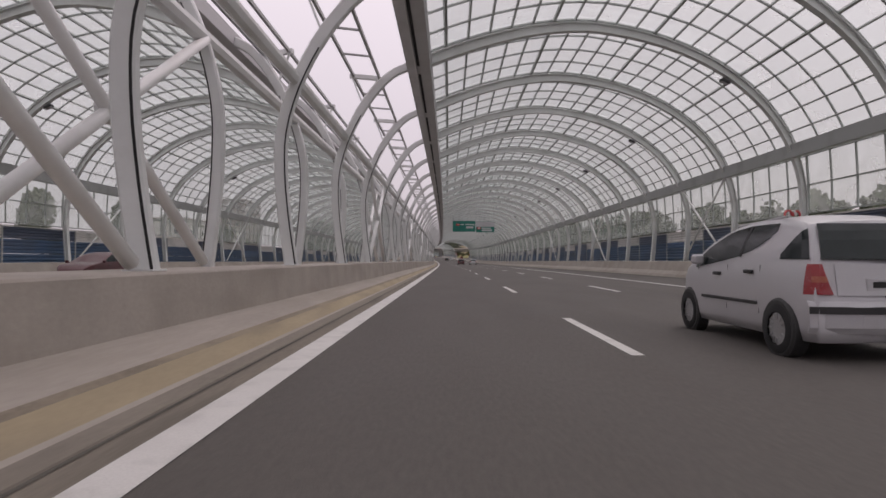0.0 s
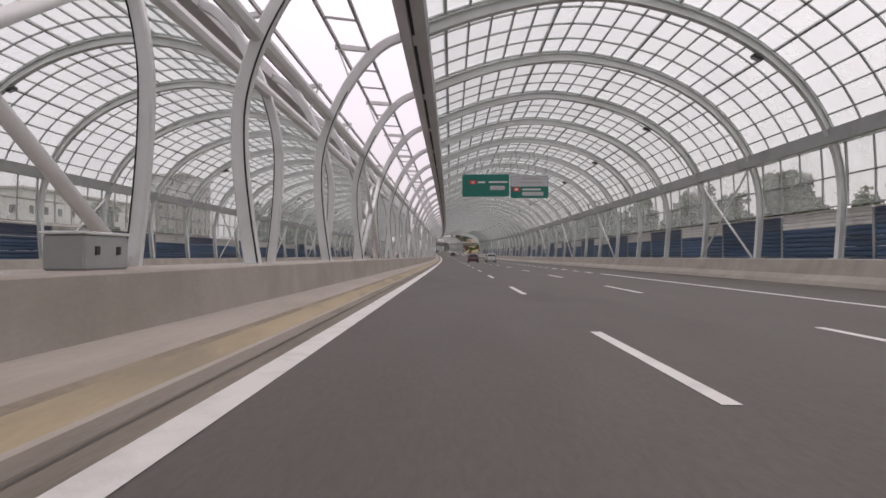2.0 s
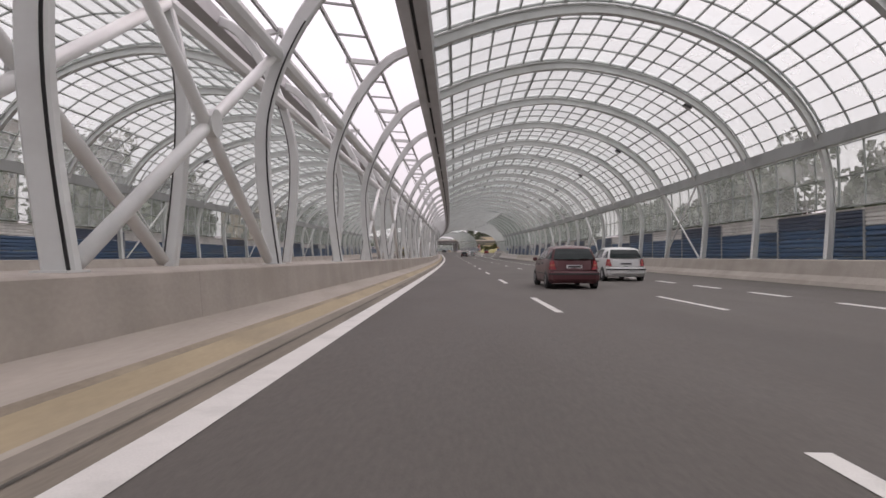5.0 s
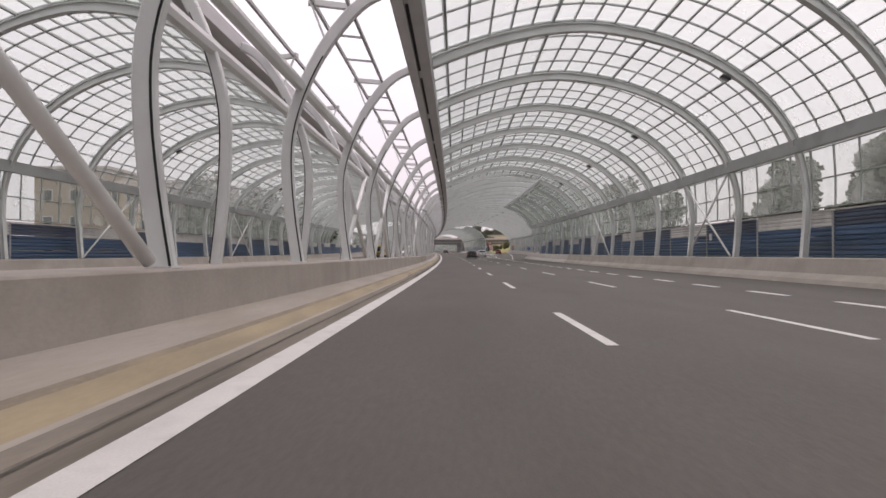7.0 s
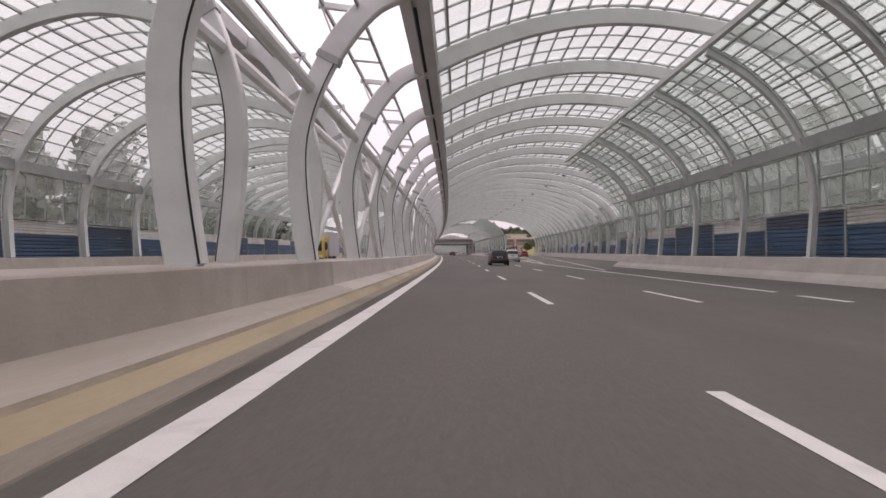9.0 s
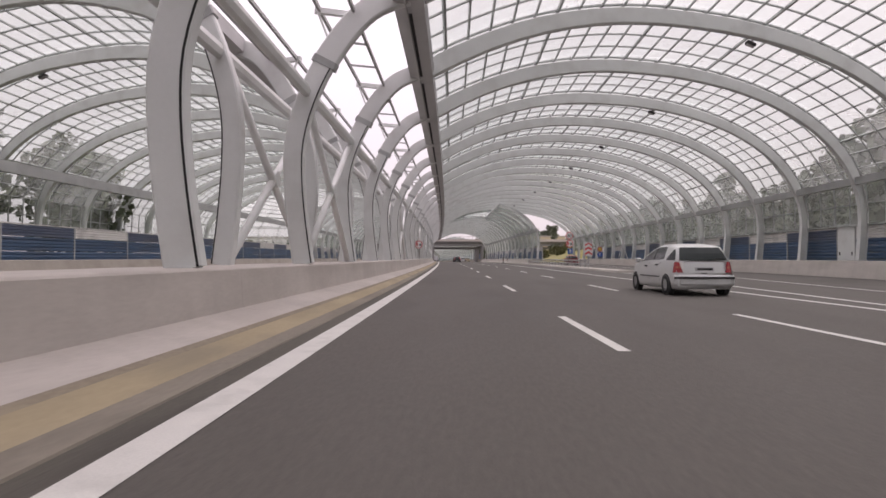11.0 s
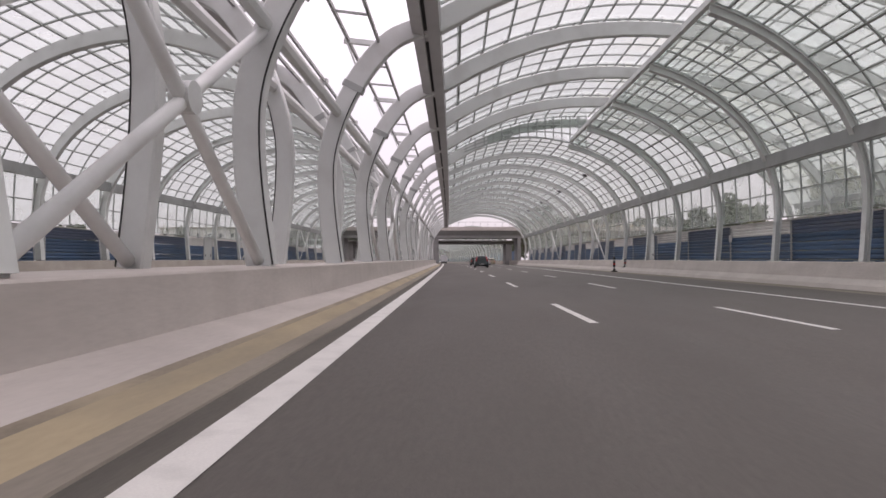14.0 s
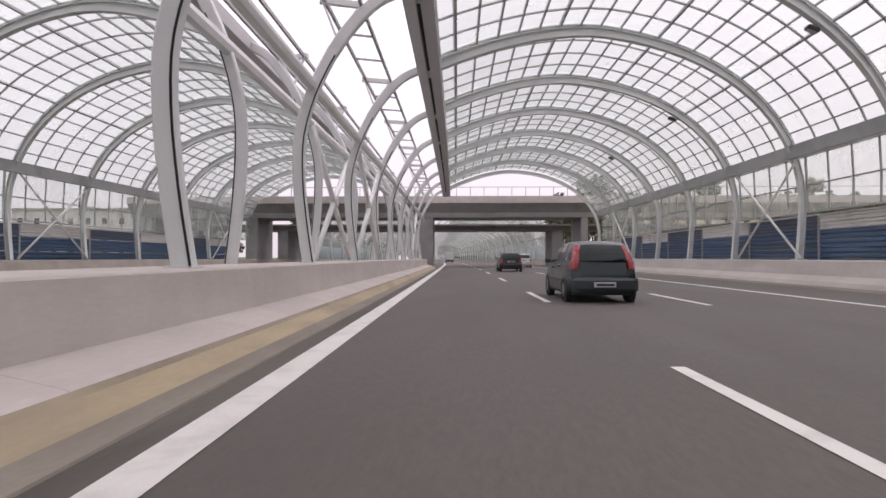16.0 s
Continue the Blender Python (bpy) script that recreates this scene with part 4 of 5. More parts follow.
# ---------------------------------------------------------------- round signs
def lorry_pictogram(parent, c, y, k):
    x, z = c
    piece("lorry_symbol", Build().box(x - 0.27 * k, x - 0.09 * k, y - 0.006, y, z - 0.12 * k, z + 0.2 * k).box(x - 0.25 * k, x - 0.2 * k, y - 0.006, y, z - 0.17 * k, z - 0.12 * k)
          .box(x - 0.16 * k, x - 0.11 * k, y - 0.006, y, z - 0.17 * k, z - 0.12 * k).done("lorry_symbol", SIGN_RED), parent)
    piece("car_symbol", Build().box(x + 0.05 * k, x + 0.29 * k, y - 0.006, y, z - 0.12 * k, z + 0.0).box(x + 0.09 * k, x + 0.25 * k, y - 0.006, y, z + 0.0, z + 0.09 * k)
          .box(x + 0.06 * k, x + 0.11 * k, y - 0.006, y, z - 0.17 * k, z - 0.12 * k).box(x + 0.23 * k, x + 0.28 * k, y - 0.006, y, z - 0.17 * k, z - 0.12 * k).done("car_symbol", SIGN_BLACK), parent)


def disc_sign(parent, c, y=0.0, r=0.41):
    d = piece("disc", Build().disc((c[0], y, c[1]), r, 0.025, 36).done("disc", SIGN_RED), parent, "red-rimmed round sign")
    piece("white_field", Build().disc((c[0], y - 0.006, c[1]), r * 0.8, 0.01, 36).done("white_field", SIGN_WHITE), d)
    return d


ban = thing("no_overtaking_sign", "round red-rimmed lorry overtaking ban on steel posts on the median wall", "road sign", m=at(348.5, -3.3))
dd = disc_sign(ban, (0, 2.44))
lorry_pictogram(dd, (0, 2.44), -0.008, 1.0)
for x in (-0.1, 0.1):
    piece("post", Build().tube((x, 0.06, 0.93), (x, 0.06, 2.75), 0.03, 10).done("post", GALV), ban)
piece("clamp", Build().box(-0.2, 0.2, 0.025, 0.07, 2.4, 2.46).done("clamp", GALV), ban)
duo = thing("speed_sign_group", "speed limit and overtaking ban discs over a blue arrow plate", "road sign", m=at(352.0, 13.18))
dd = disc_sign(duo, (0, 3.52))
words("speed_number", "80", 0.5, pose(0, -0.012, 3.5), SIGN_BLACK, dd, bold=0.008)
dd = disc_sign(duo, (0.02, 2.62))
lorry_pictogram(dd, (0.02, 2.62), -0.008, 1.0)
plate = piece("arrow_plate", board(-0.2, 0.36, 1.52, 2.1, 0.0, 0.025, 0.04).done("arrow_plate", SIGN_BLUE), duo, "blue plate with a white arrow")
piece("arrow", Build().box(0.04, 0.12, -0.006, 0.0, 1.6, 1.85).add([(-0.06, -0.006, 1.84), (0.22, -0.006, 1.84), (0.08, -0.006, 2.04), (-0.06, 0, 1.84), (0.22, 0, 1.84), (0.08, 0, 2.04)],
      [(0, 1, 2), (3, 5, 4), (0, 3, 4, 1), (1, 4, 5, 2), (2, 5, 3, 0)]).done("arrow", SIGN_WHITE), plate)
for x in (-0.12, 0.16):
    piece("post", Build().tube((x, 0.05, 0.0), (x, 0.05, 3.85), 0.032, 10).done("post", GALV), duo)

def chevron_board(m):
    c = thing("chevron_sign", "white board with red upward chevrons on a steel post", "road sign", m=m)
    bd = piece("board", board(-0.35, 0.35, 1.25, 2.5, 0.0, 0.03, 0.03).done("board", SIGN_WHITE), c)
    for z in (1.3, 1.72, 2.14):
        piece("chevron", Build().rings([[(x, y, z + dz) for x, dz in ((-0.33, 0.0), (0, 0.2), (0.33, 0.0), (0.33, 0.18 if z < 2 else 0.14), (0, 0.38 if z < 2 else 0.34), (-0.33, 0.18 if z < 2 else 0.14))] for y in (-0.006, 0.0)], caps=True).done("chevron", SIGN_RED), bd)
    piece("post", Build().tube((0, 0.06, 0), (0, 0.06, 2.4), 0.035, 10).done("post", GALV), c)


chevron_board(at(341.0, 12.6))


def blue_disc_sign(m, z=1.85, extra=False):
    c = thing("round_blue_sign", "round blue sign with a white arrow on a post", "road sign", "blue signs", m)
    bd = piece("disc", Build().disc((0, 0, z), 0.4, 0.025, 32).done("disc", SIGN_BLUE), c)
    piece("arrow", Build().box(-0.05, 0.05, -0.006, 0.0, z - 0.25, z + 0.05).add([(-0.16, -0.006, z + 0.04), (0.16, -0.006, z + 0.04), (0, -0.006, z + 0.28), (-0.16, 0, z + 0.04), (0.16, 0, z + 0.04), (0, 0, z + 0.28)],
          [(0, 1, 2), (3, 5, 4), (0, 3, 4, 1), (1, 4, 5, 2), (2, 5, 3, 0)]).done("arrow", SIGN_WHITE), bd)
    if extra:
        ye = piece("upper_disc", Build().disc((0, 0, z + 0.85), 0.38, 0.025, 32).done("upper_disc", SIGN_RED), c)
        piece("yellow_field", Build().disc((0, -0.006, z + 0.85), 0.28, 0.01, 32).done("yellow_field", YELLOW), ye)
    piece("post", Build().tube((0, 0.06, 0), (0, 0.06, z + (1.2 if extra else 0.4)), 0.03, 10).done("post", GALV), c)


blue_disc_sign(at(339.5, 22.7))
blue_disc_sign(at(380.0, 24.0), 1.6, True)
back = thing("sign_back", "grey back of a round sign on two steel posts", "road sign", m=at(228.1, -4.45))
piece("disc", Build().disc((0, 0, 2.46), 0.41, 0.025, 36).done("disc", STEEL_DARK), back)
piece("clamp", Build().box(-0.25, 0.25, -0.05, 0.0, 2.5, 2.56).box(-0.25, 0.25, -0.05, 0.0, 2.3, 2.36).done("clamp", GALV), back)
for x in (-0.14, 0.14):
    piece("post", Build().tube((x, -0.04, 0.93), (x, -0.04, 2.75), 0.03, 10).done("post", GALV), back)
box = thing("junction_box", "grey metal junction box on the median wall", "cabinet", m=at(55.2, -3.56))
piece("body", Build().box(-0.2, 0.2, 0.0, 0.75, 0.93, 1.27, 0.02).done("body", STEEL_DARK), box)
piece("lid", Build().box(-0.22, 0.22, -0.02, 0.77, 1.27, 1.3, 0.008).done("lid", STEEL), box)
for y in (0.2, 0.55):
    piece("latch", Build().box(0.2, 0.215, y - 0.03, y + 0.03, 1.08, 1.16).done("latch", TRIM), box)

# ---------------------------------------------------------------- guard rail at the exit
rail = thing("guard_rail", "galvanised guard rail on posts beside a pale concrete kerb", "guard rail", m=at(0))
ori = at(0).inverted()


def rail_x(s):
    return 12.75 + (s - 320) * 0.006


for z0 in (0.42, 0.74):
    b = Build()
    b.rings([[ori @ P(s, rail_x(s) + dx, z0 + dz) for dx, dz in ((0, 0.15), (-0.045, 0.11), (0, 0.075), (-0.045, 0.04), (0, 0.0), (0.03, 0.0), (0.03, 0.15))] for s in range(343, 384, 4)], caps=True)
    piece("beam", b.done("beam", GALV), rail)
for i in range(20):
    s = 344 + 2 * i
    piece("post", Build().box(-0.05, 0.05, -0.03, 0.03, 0, 0.85).done("post", GALV) if i == 0 else bpy.data.meshes["post_rail"], rail, m=ori @ at(s, rail_x(s) + 0.1)).data.name = "post_rail"
b = Build()
strip("exit_kerb", 330, 382.4, lambda s: [(rail_x(s) - 0.75, 0.0), (rail_x(s) - 0.72, 0.14), (rail_x(s) - 0.5, 0.16), (rail_x(s) + 0.5, 0.16), (rail_x(s) + 0.5, 0.0)], CONCRETE_PALE, closed=True, build=b)
structure("exit_kerb", b.done("exit_kerb", CONCRETE_PALE), "pale concrete kerb under the guard rail")
cushion = thing("barrier_end", "pale concrete barrier end with a steel grille", "barrier", m=at(380.3, 13.2))
piece("block", Build().box(-0.25, 0.4, 0.2, 2.1, 0, 0.85, 0.05).done("block", CONCRETE_PALE), cushion)
for i in range(5):
    piece("bar", Build().tube((-0.28, 0.3 + 0.35 * i, 0.1), (-0.28, 0.3 + 0.35 * i, 0.8), 0.02, 8).done("bar", GALV), cushion)

# ---------------------------------------------------------------- delineators on the shoulder
def delineator(s, x, lean, z=0.0, k=1.35):
    d = thing("warning_post", "striped dark and grey plastic warning post on the shoulder", "marker post", "warning posts", at(s, x, z) @ pose(0, 0, 0, 0, lean) @ Matrix.Diagonal((1, 1, k, 1)))
    piece("base", Build().box(-0.22, 0.22, -0.12, 0.12, 0, 0.07, 0.02).done("base", RUBBER), d)
    piece("blade", Build().box(-0.09, 0.09, -0.015, 0.015, 0.07, 0.85, 0.01).done("blade", TRIM), d)
    for i in range(3):
        piece("stripe", Build().box(-0.085, 0.085, -0.02, 0.02, 0.2 + 0.22 * i, 0.29 + 0.22 * i).done("stripe", SIGN_GREY if i != 1 else SIGN_RED), d)
    piece("loop", Build().tube((-0.05, 0, 0.85), (0.0, 0, 0.97), 0.012, 6).tube((0.05, 0, 0.85), (0.0, 0, 0.97), 0.012, 6).done("loop", GALV), d)


delineator(415.1, 12.5, 0)
delineator(415.4, 13.45, 0, 0.36, 0.75)

# ---------------------------------------------------------------- floodlights on the ribs
def floodlight():
    f = thing("floodlight", "small dark grey floodlight bolted under a roof rib", "lamp", "floodlights")
    piece("housing", Build().box(-0.2, 0.2, -0.14, 0.14, -0.09, 0.05, 0.03).done("housing", TRIM), f)
    piece("lens", Build().box(-0.16, 0.16, -0.10, 0.10, -0.1, -0.088).done("lens", SIGN_GREY), f)
    piece("bracket", Build().box(-0.05, 0.05, -0.03, 0.03, 0.05, 0.22).done("bracket", STEEL_DARK), f)
    return f


lamp = floodlight()
spots = []
for k in range(-3, 79, 2):
    w = rib_w(k)
    pts = roof_points(w)
    xx = 11.2 if w < 15 else 12.5
    zz = float(np.interp(xx, [p[0] for p in pts[:26]], [p[1] for p in pts[:26]]))
    spots.append((rib_s(k) + skew_of(k) * (xx - XF), xx - 0.1, zz - 0.30 - (0.14 if w > 15 else 0), 25))
    if k % 4 == 3 and k < 58:
        spots.append((station(k, True) + SKEW * (xx - XF), 2 * XM - xx + 0.1, zz - 0.30 - (0.14 if w > 15 else 0), -25))
lamp.matrix_basis = at(*spots[0][:3]) @ pose(0, 0, 0, 0, spots[0][3])
for s, x, z, tilt in spots[1:]:
    copy_thing(lamp, at(s, x, z) @ pose(0, 0, 0, 0, tilt))

# ---------------------------------------------------------------- bridges at the tunnel's end
def bridge(s0, s1, z0, z1, z2, label, piers, railed=True):
    br = thing("road_bridge", label, "bridge", "bridges", at(s0))
    w = s1 - s0
    prof = [(0.5, z0), (0.5, z0 + 0.5), (-0.3, z1), (-0.35, z2), (-0.05, z2), (0.0, z1 + 0.15), (w, z1 + 0.15), (w + 0.05, z2), (w + 0.35, z2), (w + 0.3, z1), (w - 0.5, z0 + 0.5), (w - 0.5, z0)]
    piece("deck", Build().rings([[(x, y, z) for y, z in prof] for x in (-36, 60)], caps=True).done("deck", BRIDGE), br)
    for x, a in piers:
        piece("pier", Build().box(x - a / 2, x + a / 2, 0.6, w - 0.6, -0.3, z0 + 0.02, 0.08).done("pier", BRIDGE), br)
    for i in range(40 if railed else 0):
        piece("railing_post", Build().box(-0.03, 0.03, -0.2, -0.14, z2, z2 + 1.0).done("railing_post", GALV) if i == 0 else bpy.data.meshes["railing_post" + label[:4]], br, m=Matrix.Translation((-30 + 1.5 * i, 0, 0))).data.name = "railing_post" + label[:4]
    if railed:
        piece("handrail", Build().box(-36, 60, -0.2, -0.14, z2 + 0.95, z2 + 1.01).done("handrail", GALV), br)
        piece("fascia", Build().box(-36, 60, -0.42, -0.36, z1 + 0.05, z2 - 0.02, 0.01).done("fascia", CONCRETE_PALE), br, "pale concrete fascia")
    for f in (0.0, 0.45, 1.0):
        y = 0.6 + (w - 1.5) * f
        piece("girder", Build().box(-36, 60, y, y + 0.3, z0 - 0.03, z0 + 0.3).done("girder", STEEL_DARK), br)
    return br


bridge(488.0, 494.5, 5.5, 6.93, 7.74, "grey concrete road bridge with dark girders over the motorway", ((-3.3, 1.5), (-22.6, 1.4), (-34.8, 2.2), (14.0, 0.8)))
bridge(500.0, 507.0, 4.7, 5.2, 5.4, "farther grey concrete bridge deck with dark underside", ((-3.85, 1.0), (-22.6, 1.4), (-34.8, 2.2), (13.2, 1.4)), False)
# walls with posts beyond the bridges
for x, lab in ((13.6, "grey"), (-3.85, "median"), (-22.0, "grey")):
    b = Build()
    strip("far_wall", 486, 900, [(x - 0.3, 0), (x - 0.25, 0.9), (x + 0.25, 0.9), (x + 0.3, 0)], CONCRETE, closed=True, build=b, step=20)
    structure("far_wall", b.done("far_wall", CONCRETE), "grey concrete wall along the motorway")
# the next covered stretch, seen far off beyond the bridges
FAR = offset(roof_points(WN), 0.0)
FAR_LINE = ARM[::2] + FAR[::2]
for mir in (False, True):
    b = Build()
    b.rings([[P(s, 2 * XM - x if mir else x, z) for x, z in FAR[::2]] for s in range(516, 1057, 12)], closed=False)
    structure("far_glazing", b.done("far_glazing", GLASS), "glass vault of the next covered stretch beyond the bridges")
    rib = swept(FAR_LINE, box_section(0.3, 0.4), mir).done("far_rib", STEEL)
    for i in range(22):
        tagged(piece("far_rib", rib, m=at(514 + 12 * i)), "light grey steel rib of the covered stretch beyond the bridges", "arch rib", "far ribs")
    for q in range(2, len(FAR) - 1, 4):
        b = Build()
        x, z = FAR[q]
        x = 2 * XM - x if mir else x
        strip("far_purlin", 515, 780, [(x - 0.08, z + 0.02), (x + 0.08, z + 0.02), (x + 0.08, z + 0.2), (x - 0.08, z + 0.2)], BARS, closed=True, build=b)
        structure("far_purlin", b.done("far_purlin", BARS), "grey bar along the far vault")
    xp = 2 * XM - 15.8 if mir else 15.8
    b = Build()
    strip("far_screen", 509, 1060, [(xp, 0.4), (xp, 3.2), (xp + 0.1, 3.2), (xp + 0.1, 0.4)], BLUE, closed=True, build=b, step=12)
    structure("far_screen", b.done("far_screen", BLUE), "blue noise screen beyond the bridges")

# ---------------------------------------------------------------- vehicles
ONE_BOX = ([0, 0.25, 0.7, 1.3, 1.9, 2.4, 2.8, 3.1, 3.4, 3.58], [1.46, 1.51, 1.555, 1.56, 1.49, 1.31, 1.08, 0.95, 0.80, 0.62])
TWO_BOX = ([0, 0.25, 0.7, 1.2, 1.65, 2.1, 2.5, 2.9, 3.3, 3.58], [1.46, 1.51, 1.555, 1.56, 1.50, 1.28, 1.03, 0.97, 0.87, 0.64])
LOW_SILL = ([0.75, 0.95, 1.2, 1.6, 2.2, 2.78], [1.40, 1.29, 1.17, 1.08, 1.0, 0.93])
FLAT_SILL = ([0.6, 1.0, 1.6, 2.2, 2.5], [1.1, 1.07, 1.05, 1.03, 1.01])


def car(name, label, paint, m, L=3.58, W=1.72, H=1.56, one_box=False, tall_lamps=False, ribbon=False, dark_bumper=False):
    """A car with a rounded roof and a steep tail, built 3.58 x 1.72 x 1.56 m and fitted to L, W, H."""
    sy, sz = L / 3.58, H / 1.56
    c = thing(name, label, "car", "cars", m @ Matrix.Diagonal((W / 1.72, sy, sz, 1)))
    line = ONE_BOX if one_box else TWO_BOX
    sill = LOW_SILL if one_box else FLAT_SILL
    front = sill[0][-1] - 0.02
    roof = lambda u: float(np.interp(u, line[0], line[1]))
    wide = lambda u: float(np.interp(u, [0, 0.15, 0.4, 0.9, 2.6, 3.1, 3.4, 3.58], [0.76, 0.815, 0.85, 0.86, 0.86, 0.83, 0.74, 0.58]))
    shape = lambda z: float(np.interp(z, [0.18, 0.3, 0.55, 0.8, 0.98, 1.25, 1.45, 1.56], [0.93, 0.98, 1.0, 0.99, 0.965, 0.875, 0.78, 0.70]))
    tail = lambda z: float(np.interp(z, [0.18, 0.32, 0.6, 0.66, 1.03, 1.3, 1.48, 1.56], [0.08, 0.0, 0.0, 0.06, 0.12, 0.26, 0.42, 0.55]))
    lean = lambda u, z: tail(z) * max(0.0, 1 - u / 0.9)

    def surf(u, z, side, out=0.0):
        return Vector((side * (wide(u) * shape(z) + out), u + lean(u, z), z))

    us = [0, 0.06, 0.15, 0.28, 0.4, 0.65, 0.9, 1.2, 1.5, 1.8, 2.1, 2.4, 2.6, 2.8, 3.0, 3.1, 3.25, 3.4, 3.5, 3.58]
    fr = [0, 0.09, 0.2, 0.33, 0.46, 0.58, 0.7, 0.82, 0.91, 0.965]
    rings = []
    for u in us:
        zs = [0.2 + (roof(u) - 0.2) * f for f in fr]
        half = [surf(u, z, 1) for z in zs]
        top = half[-1]
        zt = roof(u)
        crown = [Vector((top.x * f, u + lean(u, zt), zt - (zt - top.z) * f ** 3)) for f in (0.88, 0.6, 0.3)]
        edge = half + crown
        rings.append(edge + [Vector((0, u + lean(u, zt), zt))] + [Vector((-p.x, p.y, p.z)) for p in reversed(edge)])
    body = piece("body", Build().rings(rings, caps=True).done("body", paint, True), c)

    def patch(name, grid, mat, parent=c, label="", t=0.03):
        """A thin shell over a grid of points, thickened inwards to the car's middle."""
        n, k = len(grid), len(grid[0])
        b = Build()
        mid = Vector((0, 1.6, 0.9))
        b.rings([[p for p in row] + [p + (mid - p).normalized() * t for p in reversed(row)] for row in grid], caps=True)
        return piece(name, b.done(name, mat), parent, label)

    def rear(x0, x1, z, out=0.012):
        return [Vector((x0 + (x1 - x0) * i / 6, tail(z) - out - 0.02 * (1 - abs(x0 + (x1 - x0) * i / 6) / 0.8), z)) for i in range(7)]

    glaze = 0.82 if tall_lamps else 0.93
    patch("rear_window", [rear(-wide(0) * shape(z) * glaze, wide(0) * shape(z) * glaze, z) for z in (1.05, 1.15, 1.25, 1.35, 1.43)], CAR_GLASS, label="dark rear window")
    patch("tailgate", [rear(-0.55, 0.55, z, 0.02) for z in (0.68, 0.78, 0.9, 1.0)], paint)
    bump = [[Vector((x, 0.10 * (abs(x) / 0.83) ** 4 - 0.05 + (0.03 if z in (0.3, 0.62) else 0), z)) for x in (-0.83, -0.7, -0.35, 0, 0.35, 0.7, 0.83)] for z in (0.3, 0.36, 0.56, 0.62)]
    bumper = patch("bumper", bump, TRIM if dark_bumper else paint, t=0.12)
    strip_rows = [[Vector((x, 0.10 * (abs(x) / 0.83) ** 4 - 0.062, z)) for x in (-0.835, -0.7, -0.35, 0, 0.35, 0.7, 0.835)] for z in (0.5, 0.57)]
    if not tall_lamps:
        patch("bumper_strip", strip_rows, TRIM, bumper, "dark rubber strip")
    zp, yp = (0.4, -0.075) if tall_lamps else (0.73, 0.035)
    plate = piece("number_plate", Build().box(-0.26, 0.26, yp, yp + 0.015, zp, zp + 0.12, 0.004).done("number_plate", SIGN_GREY), c)
    piece("text_bar", Build().box(-0.2, 0.22, yp - 0.005, yp + 0.001, zp + 0.03, zp + 0.09).done("text_bar", SIGN_BLACK), plate)
    piece("wiper", Build().bar(Vector((0.1, 0.07, 1.04)), Vector((0.5, 0.11, 1.1)), 0.02, 0.025).done("wiper", TRIM), c)
    piece("tailgate_handle", Build().box(-0.07, 0.07, 0.03, 0.06, 0.66, 0.69).done("tailgate_handle", TRIM), c)
    for sd in (-1, 1):
        low = lambda u: float(np.interp(u, sill[0], sill[1]))
        high = lambda u: min(1.46, roof(u) - 0.085)
        uu = [0.78 + (front - 0.78) * i / 12 for i in range(13)]
        patch("side_window", [[surf(u, low(u) * (1 - j / 4) + max(low(u) + 0.012, high(u)) * j / 4, sd, 0.008) for j in range(5)] for u in uu], CAR_GLASS, label="dark side window")
        qq = [0.06 + 0.1 * i for i in range(6)]
        patch("quarter_window", [[surf(u, 1.05 * (1 - j / 3) + float(np.interp(u, [0.06, 0.2, 0.6], [1.38, 1.34, 1.08])) * j / 3, sd, 0.008) for j in range(4)] for u in qq], CAR_GLASS, label="dark triangular quarter window")
        piece("window_pillar", Build().bar(surf(1.5, 1.08, sd, 0.012), surf(1.42, 1.45, sd, 0.012), 0.05, 0.012, (1, 0, 0)).done("window_pillar", TRIM), c)
        lamp_rows = []
        for i in range(6):
            z = (0.84 + 0.6 * i / 5) if tall_lamps else (0.69 + 0.31 * i / 5)
            inner = (0.15 - 0.04 * i / 5) if tall_lamps else (0.17 - 0.11 * i / 5)
            edge = wide(0.02) * shape(z)
            lamp_rows.append([Vector((sd * (edge - inner), tail(z) - 0.03, z)), Vector((sd * (edge - 0.03), tail(z) - 0.03, z)), surf(0.03, z, sd, 0.012), surf(0.13 - 0.05 * i / 5, z, sd, 0.012)])
        lamp = patch("tail_lamp", lamp_rows, TAIL, label="red tail lamp", t=0.05)
        if not tall_lamps:
            patch("indicator", [[p + Vector((sd * 0.002, -0.008, 0)) for p in row[:3]] for row in lamp_rows[2:4]], LAMP_CLEAR, lamp, "pale amber band", 0.02)
        lo = lambda z0, z1, u0, u1, mat, nm: patch(nm, [[surf(u0 + (u1 - u0) * i / 5, z, sd, 0.014) for i in range(6)] for z in (z0, z1)], mat)
        lo(0.52, 0.555, 1.0, 2.5, TRIM, "rub_strip")
        for u, z in ((1.12, 0.88), (1.95, 0.84)):
            piece("door_handle", Build().box(min(sd * 0.84, sd * 0.885), max(sd * 0.84, sd * 0.885), u, u + 0.17, z, z + 0.045, 0.01).done("door_handle", TRIM), c)
        for u in (0.98, 1.78, 2.68):
            piece("door_seam", Build().bar(surf(u, 0.42, sd, 0.003), surf(u, 0.98, sd, 0.003), 0.008, 0.006, (1, 0, 0)).done("door_seam", TRIM), c)
        piece("mirror", Build().box(min(sd * 0.84, sd * 1.0), max(sd * 0.84, sd * 1.0), 2.45, 2.57, 0.98, 1.12, 0.03).done("mirror", TRIM if dark_bumper else paint), c)
